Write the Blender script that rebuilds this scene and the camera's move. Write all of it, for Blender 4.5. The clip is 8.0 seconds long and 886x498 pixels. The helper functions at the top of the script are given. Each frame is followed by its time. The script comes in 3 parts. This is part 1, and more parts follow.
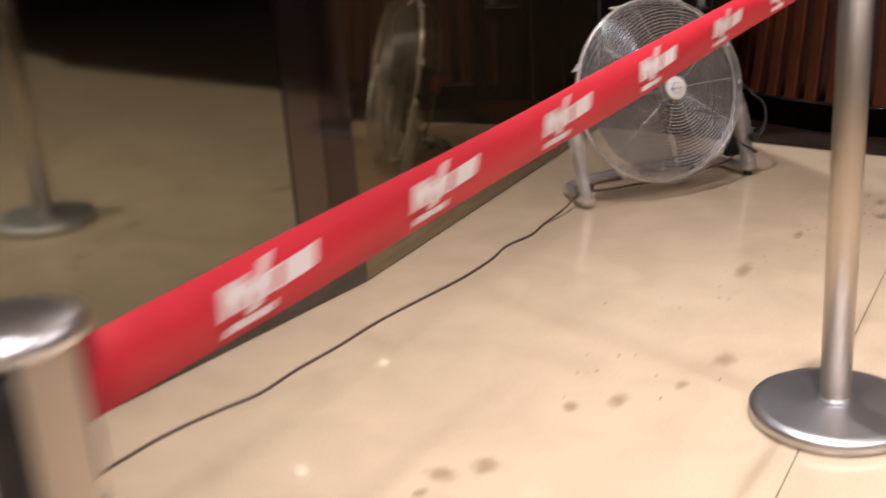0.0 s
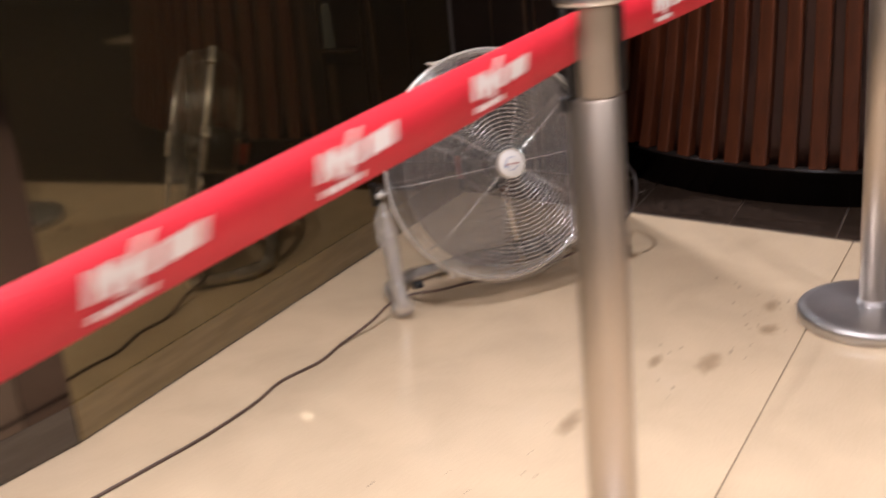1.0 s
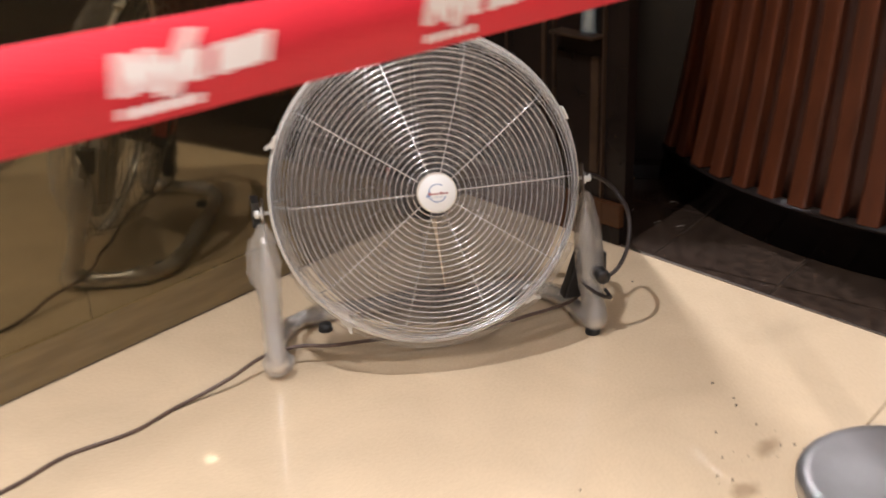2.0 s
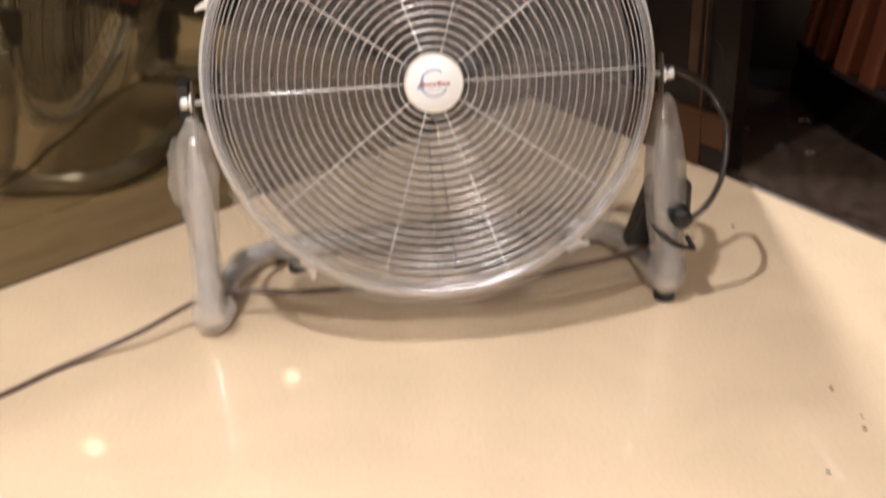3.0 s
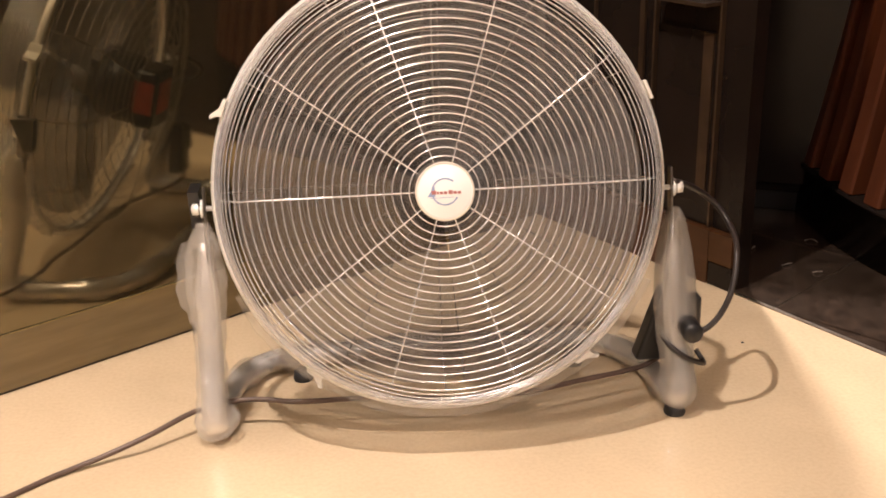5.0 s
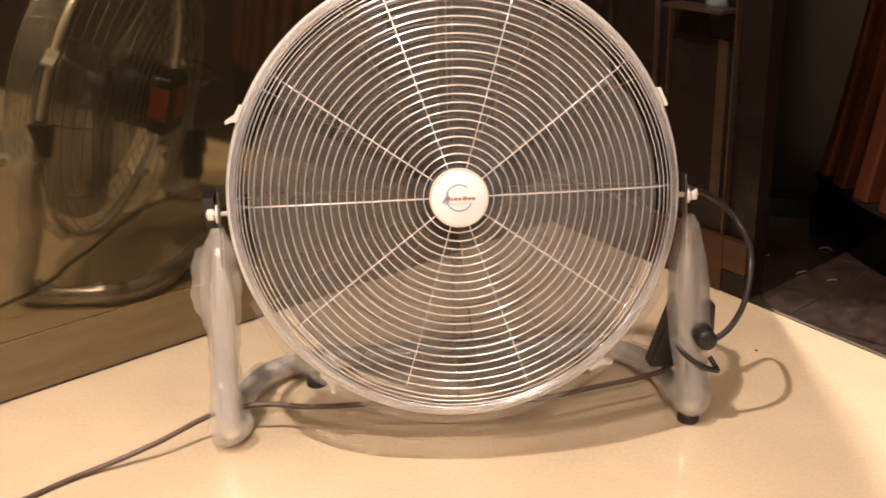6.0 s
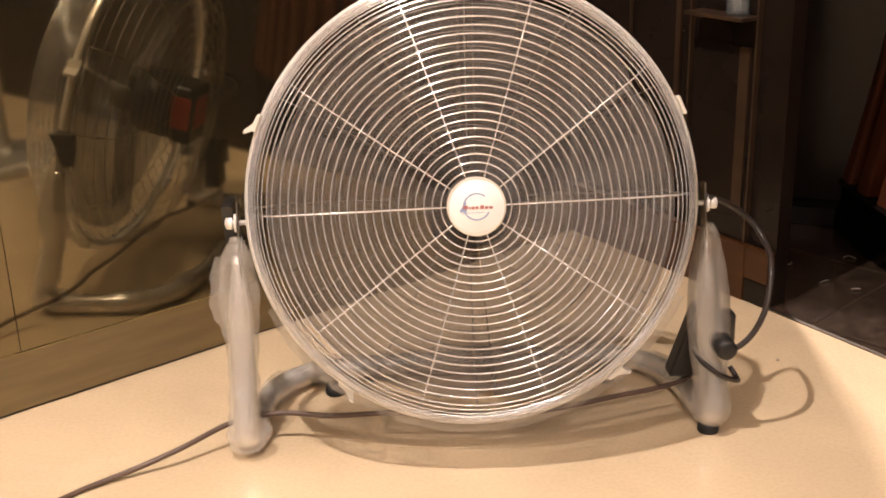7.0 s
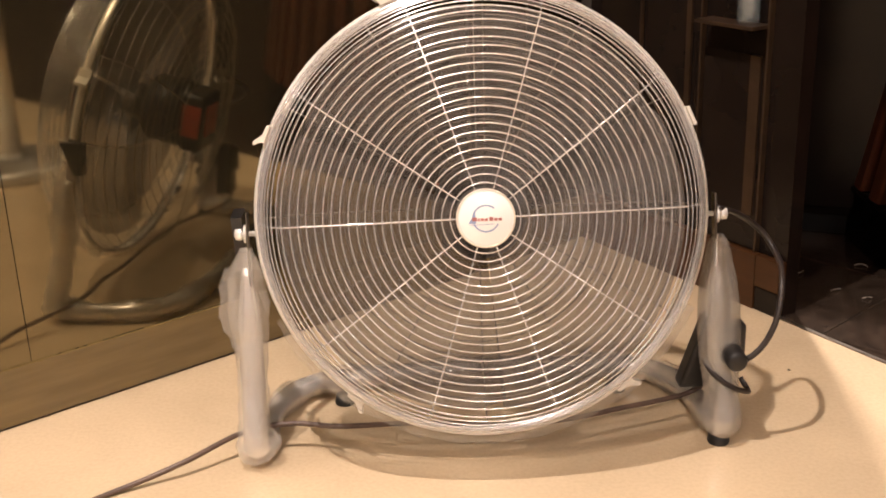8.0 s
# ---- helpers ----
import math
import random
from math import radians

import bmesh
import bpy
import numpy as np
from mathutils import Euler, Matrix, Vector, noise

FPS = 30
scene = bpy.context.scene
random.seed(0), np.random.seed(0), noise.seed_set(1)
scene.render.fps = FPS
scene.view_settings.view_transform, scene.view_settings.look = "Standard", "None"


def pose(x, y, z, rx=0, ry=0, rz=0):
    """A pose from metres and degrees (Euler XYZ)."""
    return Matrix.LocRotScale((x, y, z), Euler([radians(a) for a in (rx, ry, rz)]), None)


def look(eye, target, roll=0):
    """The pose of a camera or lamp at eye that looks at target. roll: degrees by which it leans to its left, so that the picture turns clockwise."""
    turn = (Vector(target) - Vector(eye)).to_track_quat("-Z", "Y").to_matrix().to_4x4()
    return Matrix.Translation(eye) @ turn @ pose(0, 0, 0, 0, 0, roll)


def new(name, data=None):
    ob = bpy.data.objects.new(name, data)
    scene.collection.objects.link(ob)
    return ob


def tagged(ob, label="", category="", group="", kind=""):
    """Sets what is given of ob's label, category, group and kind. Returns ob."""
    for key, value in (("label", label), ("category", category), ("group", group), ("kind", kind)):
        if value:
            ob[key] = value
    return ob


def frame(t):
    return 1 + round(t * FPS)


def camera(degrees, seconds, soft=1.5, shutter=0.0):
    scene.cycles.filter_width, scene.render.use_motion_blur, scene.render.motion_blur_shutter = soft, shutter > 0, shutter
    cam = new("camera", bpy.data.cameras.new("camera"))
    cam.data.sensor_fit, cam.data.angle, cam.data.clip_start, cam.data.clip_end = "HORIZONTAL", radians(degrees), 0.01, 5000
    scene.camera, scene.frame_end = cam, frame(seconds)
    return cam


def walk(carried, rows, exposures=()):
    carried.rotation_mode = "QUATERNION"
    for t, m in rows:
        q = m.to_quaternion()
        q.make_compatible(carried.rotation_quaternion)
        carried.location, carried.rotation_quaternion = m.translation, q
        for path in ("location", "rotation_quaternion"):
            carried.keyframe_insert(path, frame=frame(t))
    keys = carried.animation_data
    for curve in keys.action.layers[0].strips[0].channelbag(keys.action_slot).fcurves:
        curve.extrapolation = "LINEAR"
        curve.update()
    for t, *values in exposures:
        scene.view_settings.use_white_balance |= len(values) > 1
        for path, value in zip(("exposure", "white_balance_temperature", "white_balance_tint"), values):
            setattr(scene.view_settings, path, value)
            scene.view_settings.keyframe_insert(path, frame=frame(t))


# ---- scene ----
def aim(x, y, z, yaw, pitch, roll):
    """A camera pose from its place, heading, tilt and lean in degrees."""
    a, b = radians(yaw), radians(pitch)
    way = Vector((-math.sin(a) * math.cos(b), math.cos(a) * math.cos(b), math.sin(b)))
    return look((x, y, z), Vector((x, y, z)) + way, roll)


cam = camera(42.24, 8.0, soft=1.75, shutter=0.65)
walk(cam, [
    (0, aim(-1.737, -2.976, 1.133, -22.66, -19.87, -4.08)),
    (0.2, aim(-1.595, -2.869, 1.138, -22.85, -19.73, -5.56)),
    (0.4, aim(-1.451, -2.764, 1.128, -23.16, -19.43, -5.77)),
    (0.6, aim(-1.286, -2.673, 1.136, -23.21, -19.61, -6.17)),
    (0.8, aim(-1.123, -2.576, 1.135, -23.48, -19.79, -5.24)),
    (1, aim(-0.906, -2.462, 1.114, -22.69, -19.82, -5.47)),
    (1.2, aim(-0.764, -2.362, 1.110, -22.66, -20.32, -4.38)),
    (2.3, aim(0.076, -1.684, 0.985, -8.71, -25.11, -1.54)),
    (2.5, aim(0.128, -1.525, 0.934, -7.35, -27.26, -1.21)),
    (2.8, aim(0.176, -1.397, 0.854, -5.76, -29.64, -1.33)),
    (3, aim(0.203, -1.358, 0.791, -4.70, -26.91, -2.07)),
    (3.2, aim(0.207, -1.323, 0.767, -4.64, -24.56, -2.26)),
    (3.5, aim(0.203, -1.326, 0.772, -4.81, -23.00, -2.08)),
    (4, aim(0.194, -1.342, 0.764, -5.09, -20.91, -1.55)),
    (5.5, aim(0.191, -1.359, 0.771, -4.71, -20.54, -1.01)),
    (6, aim(0.190, -1.360, 0.769, -4.19, -20.31, -1.15)),
    (6.5, aim(0.194, -1.357, 0.775, -3.53, -20.32, -1.36)),
    (7, aim(0.200, -1.359, 0.769, -2.84, -19.87, -1.60)),
    (7.5, aim(0.203, -1.360, 0.768, -2.41, -19.55, -1.65)),
    (8, aim(0.203, -1.353, 0.781, -2.25, -19.82, -1.79)),
], exposures=[(0, -0.10, 5270, 19), (1.2, 0.15, 5300, 20), (2.3, 0.52, 5200, 13), (3.0, 0.69, 5300, 14), (4.0, 0.90, 5980, 19), (8.0, 0.88, 6120, 20)])

# ---- plan ----
GLASS = radians(37.16)            # heading of the mirror wall
EDGE = radians(-60.99)            # heading of the pale floor's far edge
GU = Vector((math.cos(GLASS), math.sin(GLASS), 0))     # along the mirror wall
GN = Vector((-math.sin(GLASS), math.cos(GLASS), 0))    # out through the mirror wall
EU = Vector((math.cos(EDGE), math.sin(EDGE), 0))       # along the floor edge, towards the room
EN = Vector((-math.sin(EDGE), math.cos(EDGE), 0))      # out over the dark floor
GD, ED = 0.331, 0.921
CORNER = Vector((0.579, 0.854, 0))
CEIL = 2.9
LEFT = radians(28.5)              # heading of the wall left of the kink
LU = Vector((math.cos(LEFT), math.sin(LEFT), 0))
LN = Vector((-math.sin(LEFT), math.cos(LEFT), 0))
KINK = CORNER - GU * 1.745


def on_glass(u, z=0.0, out=0.0):
    """A point on the mirror wall, u metres from the corner into the room."""
    return CORNER - GU * u + GN * out + Vector((0, 0, z))


def on_left(u, z=0.0, out=0.0):
    """A point on the wall left of the kink, u metres from the kink."""
    return KINK - LU * u + LN * out + Vector((0, 0, z))


def on_edge(u, z=0.0, out=0.0):
    """A point over the pale floor's far edge, u metres from the corner into the room."""
    return CORNER + EU * u + EN * out + Vector((0, 0, z))


# ---- world and lamps ----
world = bpy.data.worlds.new("world")
scene.world = world
world.use_nodes = True
world.node_tree.nodes["Background"].inputs[0].default_value = (1.0, 0.85, 0.65, 1)
world.node_tree.nodes["Background"].inputs[1].default_value = 0.02


def spot(x, y, watts, tx, ty, degrees, blend=0.6, size=0.03, tint=(1.0, 0.85, 0.67)):
    data = bpy.data.lights.new("downlight", "SPOT")
    data.energy, data.color, data.spot_size, data.spot_blend, data.shadow_soft_size = watts, tint, radians(degrees), blend, size
    ob = new("downlight", data)
    ob.matrix_world = look((x, y, CEIL - 0.06), (tx, ty, 0))
    return ob


# place, watts, aim, cone: the lamp over the fan, the one over the barrier, those of the rest of the hall, then added
# fill
DOWNLIGHTS = [(-0.35, -0.55, 185, -0.15, -0.45, 120), (-0.52, -1.74, 320, -0.40, -1.60, 66), (1.03, 2.40, 430, 0.98, 0.0, 80),
              (2.93, -1.74, 80, 2.93, -1.74, 110), (3.73, -0.88, 80, 3.73, -0.88, 110), (4.77, 0.14, 80, 4.77, 0.14, 110),
              # these four are unseen, added as fill from beside and behind the camera
              (-2.60, -2.70, 130, -2.60, -2.70, 130), (-1.90, -4.30, 380, -1.90, -4.30, 140), (0.40, -3.60, 300, 0.40, -3.60, 140), (2.40, -4.40, 300, 2.40, -4.40, 140)]
for x, y, watts, tx, ty, cone in DOWNLIGHTS:
    spot(x, y, watts, tx, ty, cone, 1.0, 0.13 if y > 2 else 0.03)


# ---- materials ----
def material(name, color=(0.5, 0.5, 0.5), rough=0.5, metal=0.0, mottle=0.0, scale=8.0, grain=0.0, bump=0.0, bump_scale=60.0,
             second=None, rough_vary=0.0, coat=0.0, stretch=None, spec=0.5, distort=0.0):
    m = bpy.data.materials.new(name)
    m.use_nodes = True
    t = m.node_tree
    b = t.nodes["Principled BSDF"]
    b.inputs["Roughness"].default_value, b.inputs["Metallic"].default_value = rough, metal
    b.inputs["Base Color"].default_value = (*color, 1)
    b.inputs["Coat Weight"].default_value, b.inputs["Coat Roughness"].default_value = coat, 0.025
    b.inputs["Specular IOR Level"].default_value = spec
    co = t.nodes.new("ShaderNodeTexCoord")
    mp = t.nodes.new("ShaderNodeMapping")
    t.links.new(co.outputs["Object"], mp.inputs[0])
    if stretch:
        mp.inputs["Scale"].default_value = stretch

    def tex(s, detail=5.0, d=0.0):
        n = t.nodes.new("ShaderNodeTexNoise")
        n.inputs["Scale"].default_value, n.inputs["Detail"].default_value, n.inputs["Distortion"].default_value = s, detail, d
        t.links.new(mp.outputs[0], n.inputs["Vector"])
        return n

    if mottle:
        ramp = t.nodes.new("ShaderNodeValToRGB")
        dark = second or tuple(c * (1 - mottle) for c in color)
        ramp.color_ramp.elements[0].color, ramp.color_ramp.elements[1].color = (*dark, 1), (*color, 1)
        ramp.color_ramp.elements[0].position, ramp.color_ramp.elements[1].position = 0.35, 0.68
        t.links.new(tex(scale, 6.0, distort).outputs["Fac"], ramp.inputs[0])
        out = ramp.outputs[0]
        if grain:
            mix = t.nodes.new("ShaderNodeMix")
            mix.data_type, mix.blend_type = "RGBA", "MULTIPLY"
            mix.inputs[0].default_value = grain
            t.links.new(out, mix.inputs[6])
            g = t.nodes.new("ShaderNodeValToRGB")
            g.color_ramp.elements[0].position, g.color_ramp.elements[1].position = 0.3, 0.62
            g.color_ramp.elements[0].color = (0.45, 0.4, 0.34, 1)
            t.links.new(tex(scale * 34, 3.0).outputs["Fac"], g.inputs[0])
            t.links.new(g.outputs[0], mix.inputs[7])
            out = mix.outputs[2]
        t.links.new(out, b.inputs["Base Color"])
    if rough_vary:
        rg = t.nodes.new("ShaderNodeMapRange")
        rg.inputs[3].default_value, rg.inputs[4].default_value = max(0.01, rough - rough_vary), rough + rough_vary
        t.links.new(tex(scale * 3).outputs["Fac"], rg.inputs[0])
        t.links.new(rg.outputs[0], b.inputs["Roughness"])
    if bump:
        bp = t.nodes.new("ShaderNodeBump")
        bp.inputs["Strength"].default_value, bp.inputs["Distance"].default_value = bump, 0.004
        t.links.new(tex(bump_scale, 4.0).outputs["Fac"], bp.inputs["Height"])
        t.links.new(bp.outputs[0], b.inputs["Normal"])
    return m


def film_material(name, tint, solid, rough, gloss=0.0, bump=0.6):
    """Thin clear plastic: part see-through, part milky skin, with a clear gloss over it."""
    m = material(name, tint, rough, bump=bump, bump_scale=35)
    t = m.node_tree
    mix, clear = t.nodes.new("ShaderNodeMixShader"), t.nodes.new("ShaderNodeBsdfTransparent")
    mix.inputs[0].default_value = solid
    t.links.new(clear.outputs[0], mix.inputs[1])
    t.links.new(t.nodes["Principled BSDF"].outputs[0], mix.inputs[2])
    skin, shine = t.nodes.new("ShaderNodeMixShader"), t.nodes.new("ShaderNodeBsdfGlossy")
    skin.inputs[0].default_value = gloss
    shine.inputs["Roughness"].default_value = rough
    t.links.new(mix.outputs[0], skin.inputs[1])
    t.links.new(shine.outputs[0], skin.inputs[2])
    if bump:
        t.links.new(t.nodes["Bump"].outputs[0], shine.inputs["Normal"])
    t.links.new(skin.outputs[0], t.nodes["Material Output"].inputs[0])
    return m


STONE = material("polished_beige_stone", (0.69, 0.55, 0.37), 0.22, mottle=0.12, scale=5.0, grain=0.13, rough_vary=0.08, bump=0.004, bump_scale=9, distort=0.6, coat=0.8)
JOINT = material("joint_grout", (0.33, 0.26, 0.18), 0.7, mottle=0.3, scale=30)
GRANITE = material("black_granite", (0.046, 0.031, 0.022), 0.20, mottle=0.6, scale=40, rough_vary=0.08, bump=0.03, bump_scale=20)
GROUT_DARK = material("dark_grout", (0.36, 0.29, 0.22), 0.6, mottle=0.3, scale=30)
MIRROR = material("tinted_mirror_glass", (0.250, 0.212, 0.128), 0.045, 0.94, mottle=0.12, scale=1.6, rough_vary=0.02)
MIRROR_GREEN = material("grey_green_mirror_glass", (0.27, 0.265, 0.20), 0.06, 1.0, mottle=0.12, scale=1.6, rough_vary=0.02)
PIER_PALE = material("brown_tinted_glass_board", (0.150, 0.122, 0.106), 0.10, 0.95, mottle=0.15, scale=3, rough_vary=0.03)
GAP_SHADE = material("gap_shade_brown", (0.11, 0.082, 0.05), 0.4, mottle=0.2, scale=20)
SKIRT_DARK = material("dark_brown_skirting", (0.075, 0.058, 0.042), 0.25, mottle=0.25, scale=6, stretch=(1, 1, 9), rough_vary=0.05, coat=0.3)
WOOD_SKIRT = material("varnished_brown_skirting", (0.175, 0.122, 0.046), 0.16, mottle=0.25, scale=6, stretch=(1, 1, 9), rough_vary=0.05, coat=0.8)
PIER = material("dark_brown_glass_board", (0.098, 0.074, 0.065), 0.10, 0.95, mottle=0.15, scale=3, rough_vary=0.03)
BLACK_PANEL = material("black_lacquer", (0.0145, 0.0098, 0.0078), 0.20, mottle=0.4, scale=5, rough_vary=0.06, spec=0.22)
STEEL_TRIM = material("dull_steel_trim", (0.32, 0.29, 0.26), 0.35, 1.0, mottle=0.3, scale=20)
RED_SKIRT = material("reddish_brown_skirting", (0.064, 0.026, 0.009), 0.34, mottle=0.3, scale=6, stretch=(1, 1, 9), rough_vary=0.06, spec=0.3)
BRONZE = material("dark_bronze_strip", (0.10, 0.062, 0.038), 0.4, 0.7, mottle=0.3, scale=20)
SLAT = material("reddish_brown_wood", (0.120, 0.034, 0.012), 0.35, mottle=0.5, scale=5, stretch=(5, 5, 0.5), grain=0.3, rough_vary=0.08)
SLAT_BACK = material("dark_wood", (0.05, 0.018, 0.009), 0.5, mottle=0.4, scale=6, stretch=(5, 5, 0.5))
WALL_DARK = material("dark_wall_paint", (0.085, 0.074, 0.066), 0.55, mottle=0.25, scale=2, bump=0.05)
CEILING = material("ceiling_paint", (0.66, 0.60, 0.52), 0.8, mottle=0.12, scale=1.5, bump=0.05)
BRUSHED = material("brushed_stainless_steel", (0.56, 0.50, 0.43), 0.42, 1.0, mottle=0.12, scale=14, stretch=(1, 1, 0.1), rough_vary=0.06, bump=0.02, bump_scale=200)
POLISHED = material("polished_stainless_steel", (0.66, 0.65, 0.65), 0.37, 1.0, mottle=0.15, scale=9, rough_vary=0.05)
BLACK_PLASTIC = material("black_plastic", (0.014, 0.013, 0.013), 0.4, mottle=0.35, scale=30, bump=0.04, bump_scale=150)
RUBBER = material("black_rubber", (0.02, 0.019, 0.018), 0.6, mottle=0.3, scale=40)
CHROME_WIRE = material("chromed_wire", (0.92, 0.93, 0.96), 0.18, 0.74, mottle=0.08, scale=40)
# rear wire coloured dark to imitate being lost behind the blades' blur
REAR_WIRE = material("dimmed_rear_wire", (0.34, 0.31, 0.27), 0.35, 1.0, mottle=0.2, scale=40)
WHITE_RIM = material("white_plastic_rim", (0.78, 0.74, 0.66), 0.32, mottle=0.1, scale=14, rough_vary=0.06)
RIM_STEEL = material("bright_steel_rim", (0.86, 0.83, 0.78), 0.30, 0.42, mottle=0.1, scale=14, rough_vary=0.06)
WHITE_BADGE = material("white_badge", (0.90, 0.90, 0.89), 0.3, mottle=0.03, scale=30)
BEIGE_RING = material("cream_plastic_ring", (0.78, 0.72, 0.62), 0.35, mottle=0.1, scale=30)
BLUE_INK = material("blue_grey_ink", (0.30, 0.38, 0.58), 0.5, mottle=0.1, scale=60)
RED_INK = material("red_ink", (0.42, 0.16, 0.15), 0.5, mottle=0.1, scale=60)
CHROME = material("chromed_steel_tube", (0.90, 0.88, 0.85), 0.23, 0.74, mottle=0.12, scale=12, rough_vary=0.06)
BOLT = material("zinc_bolt", (0.90, 0.89, 0.86), 0.30, 0.35, mottle=0.1, scale=60)
ALUMINIUM = material("satin_aluminium", (0.185, 0.172, 0.158), 0.55, 0.5, mottle=0.3, scale=9, rough_vary=0.08)
MOTOR = material("dark_motor_paint", (0.03, 0.027, 0.025), 0.4, mottle=0.3, scale=30)
RED_PLATE = material("red_plastic_plate", (0.45, 0.05, 0.02), 0.4, mottle=0.2, scale=30)
CABLE = material("dark_brown_cable_sheath", (0.028, 0.020, 0.017), 0.42, mottle=0.3, scale=30)
MAINS = material("brown_cable_sheath", (0.115, 0.072, 0.052), 0.45, mottle=0.3, scale=30)
RED_BELT = material("red_woven_webbing", (0.58, 0.012, 0.026), 0.6, mottle=0.12, scale=10, bump=0.25, bump_scale=500)
BELT_PRINT = material("white_belt_print", (0.80, 0.74, 0.72), 0.55, mottle=0.08, scale=40)
FILM = film_material("clear_plastic_film", (0.74, 0.69, 0.62), 0.25, 0.20, 0.06, 0.25)
FILM_THIN = film_material("thin_clear_plastic_film", (0.80, 0.76, 0.70), 0.14, 0.22, 0.06, 0.10)
SLEEVE = film_material("grey_plastic_sleeve", (0.46, 0.43, 0.39), 0.42, 0.20, 0.13, 0.10)
# see-through grey imitates the haze of the turning blades, not their own material
BLADE = film_material("see_through_blade_haze", (0.130, 0.113, 0.100), 0.64, 0.42, 0.0, 0.0)
STAIN = material("dried_brown_stain", (0.38, 0.25, 0.13), 0.35, mottle=0.3, scale=40)
LENS = material("glowing_lamp_lens", (0.8, 0.8, 0.8), 0.3)
LENS.node_tree.nodes["Principled BSDF"].inputs["Emission Color"].default_value = (1.0, 0.87, 0.68, 1)
LENS.node_tree.nodes["Principled BSDF"].inputs["Emission Strength"].default_value = 105.0
JAR = film_material("pale_blue_glass", (0.50, 0.62, 0.68), 0.10, 0.05, 0.10, 0.0)


# ---- mesh helpers ----
def mesh(name, verts, faces, mat, smooth=True):
    me = bpy.data.meshes.new(name)
    me.from_pydata([tuple(v) for v in verts], [], faces)
    me.materials.append(mat)
    me.polygons.foreach_set("use_smooth", [smooth] * len(me.polygons))
    me.update()
    return me


def part(name, me, parent=None, m=None, label=""):
    ob = new(name, me)
    if parent:
        ob.parent = parent
    if m is not None:
        ob.matrix_local = m
    if label:
        ob["label"] = label
    return ob


def thing(name, m, label, category, group="", kind=""):
    return tagged(part(name, None, None, m), label, category, group, kind)


def box(name, size, mat, bevel=0.003, segs=2):
    bm = bmesh.new()
    bmesh.ops.create_cube(bm, size=1.0)
    bmesh.ops.scale(bm, vec=size, verts=bm.verts)
    if bevel:
        bmesh.ops.bevel(bm, geom=bm.edges[:], offset=bevel, segments=segs, affect="EDGES", profile=0.5)
    me = bpy.data.meshes.new(name)
    bm.to_mesh(me)
    bm.free()
    me.materials.append(mat)
    return me


def prism(name, outline, z0, z1, mat, bevel=0.0):
    """An upright prism over a ground outline, with its top edges eased."""
    bm = bmesh.new()
    low = [bm.verts.new((p[0], p[1], z0)) for p in outline]
    high = [bm.verts.new((p[0], p[1], z1)) for p in outline]
    n = len(outline)
    bm.faces.new(low[::-1])
    top = bm.faces.new(high)
    for i in range(n):
        bm.faces.new((low[i], low[(i + 1) % n], high[(i + 1) % n], high[i]))
    bmesh.ops.recalc_face_normals(bm, faces=bm.faces[:])
    if bevel:
        bmesh.ops.bevel(bm, geom=top.edges[:], offset=bevel, segments=2, affect="EDGES", profile=0.5)
    me = bpy.data.meshes.new(name)
    bm.to_mesh(me)
    bm.free()
    me.materials.append(mat)
    return me


def revolve(name, profile, mat, segs=48, axis="z"):
    """A turned shape: profile of (radius, height), about the z axis or the -y axis."""
    verts, faces, n = [], [], len(profile)
    for i in range(segs):
        c, s = math.cos(2 * math.pi * i / segs), math.sin(2 * math.pi * i / segs)
        for r, h in profile:
            verts.append((r * c, r * s, h) if axis == "z" else (r * c, -h, r * s))
    for i in range(segs):
        j = (i + 1) % segs
        for k in range(n - 1):
            faces.append((i * n + k, j * n + k, j * n + k + 1, i * n + k + 1))
    return mesh(name, verts, faces, mat)


def smooth_path(points, steps=8, closed=False):
    """A Catmull-Rom curve through points."""
    p = [Vector(q) for q in points]
    if not closed:
        p = [p[0] * 2 - p[1]] + p + [p[-1] * 2 - p[-2]]
    n, out = len(p), []
    spans = range(n) if closed else range(1, n - 2)
    for i in spans:
        a, b, c, d = p[(i - 1) % n], p[i % n], p[(i + 1) % n], p[(i + 2) % n]
        for k in range(steps):
            t = k / steps
            out.append(0.5 * (2 * b + (c - a) * t + (2 * a - 5 * b + 4 * c - d) * t * t + (3 * b - a - 3 * c + d) * t ** 3))
    if not closed:
        out.append(p[-2].copy())
    return out


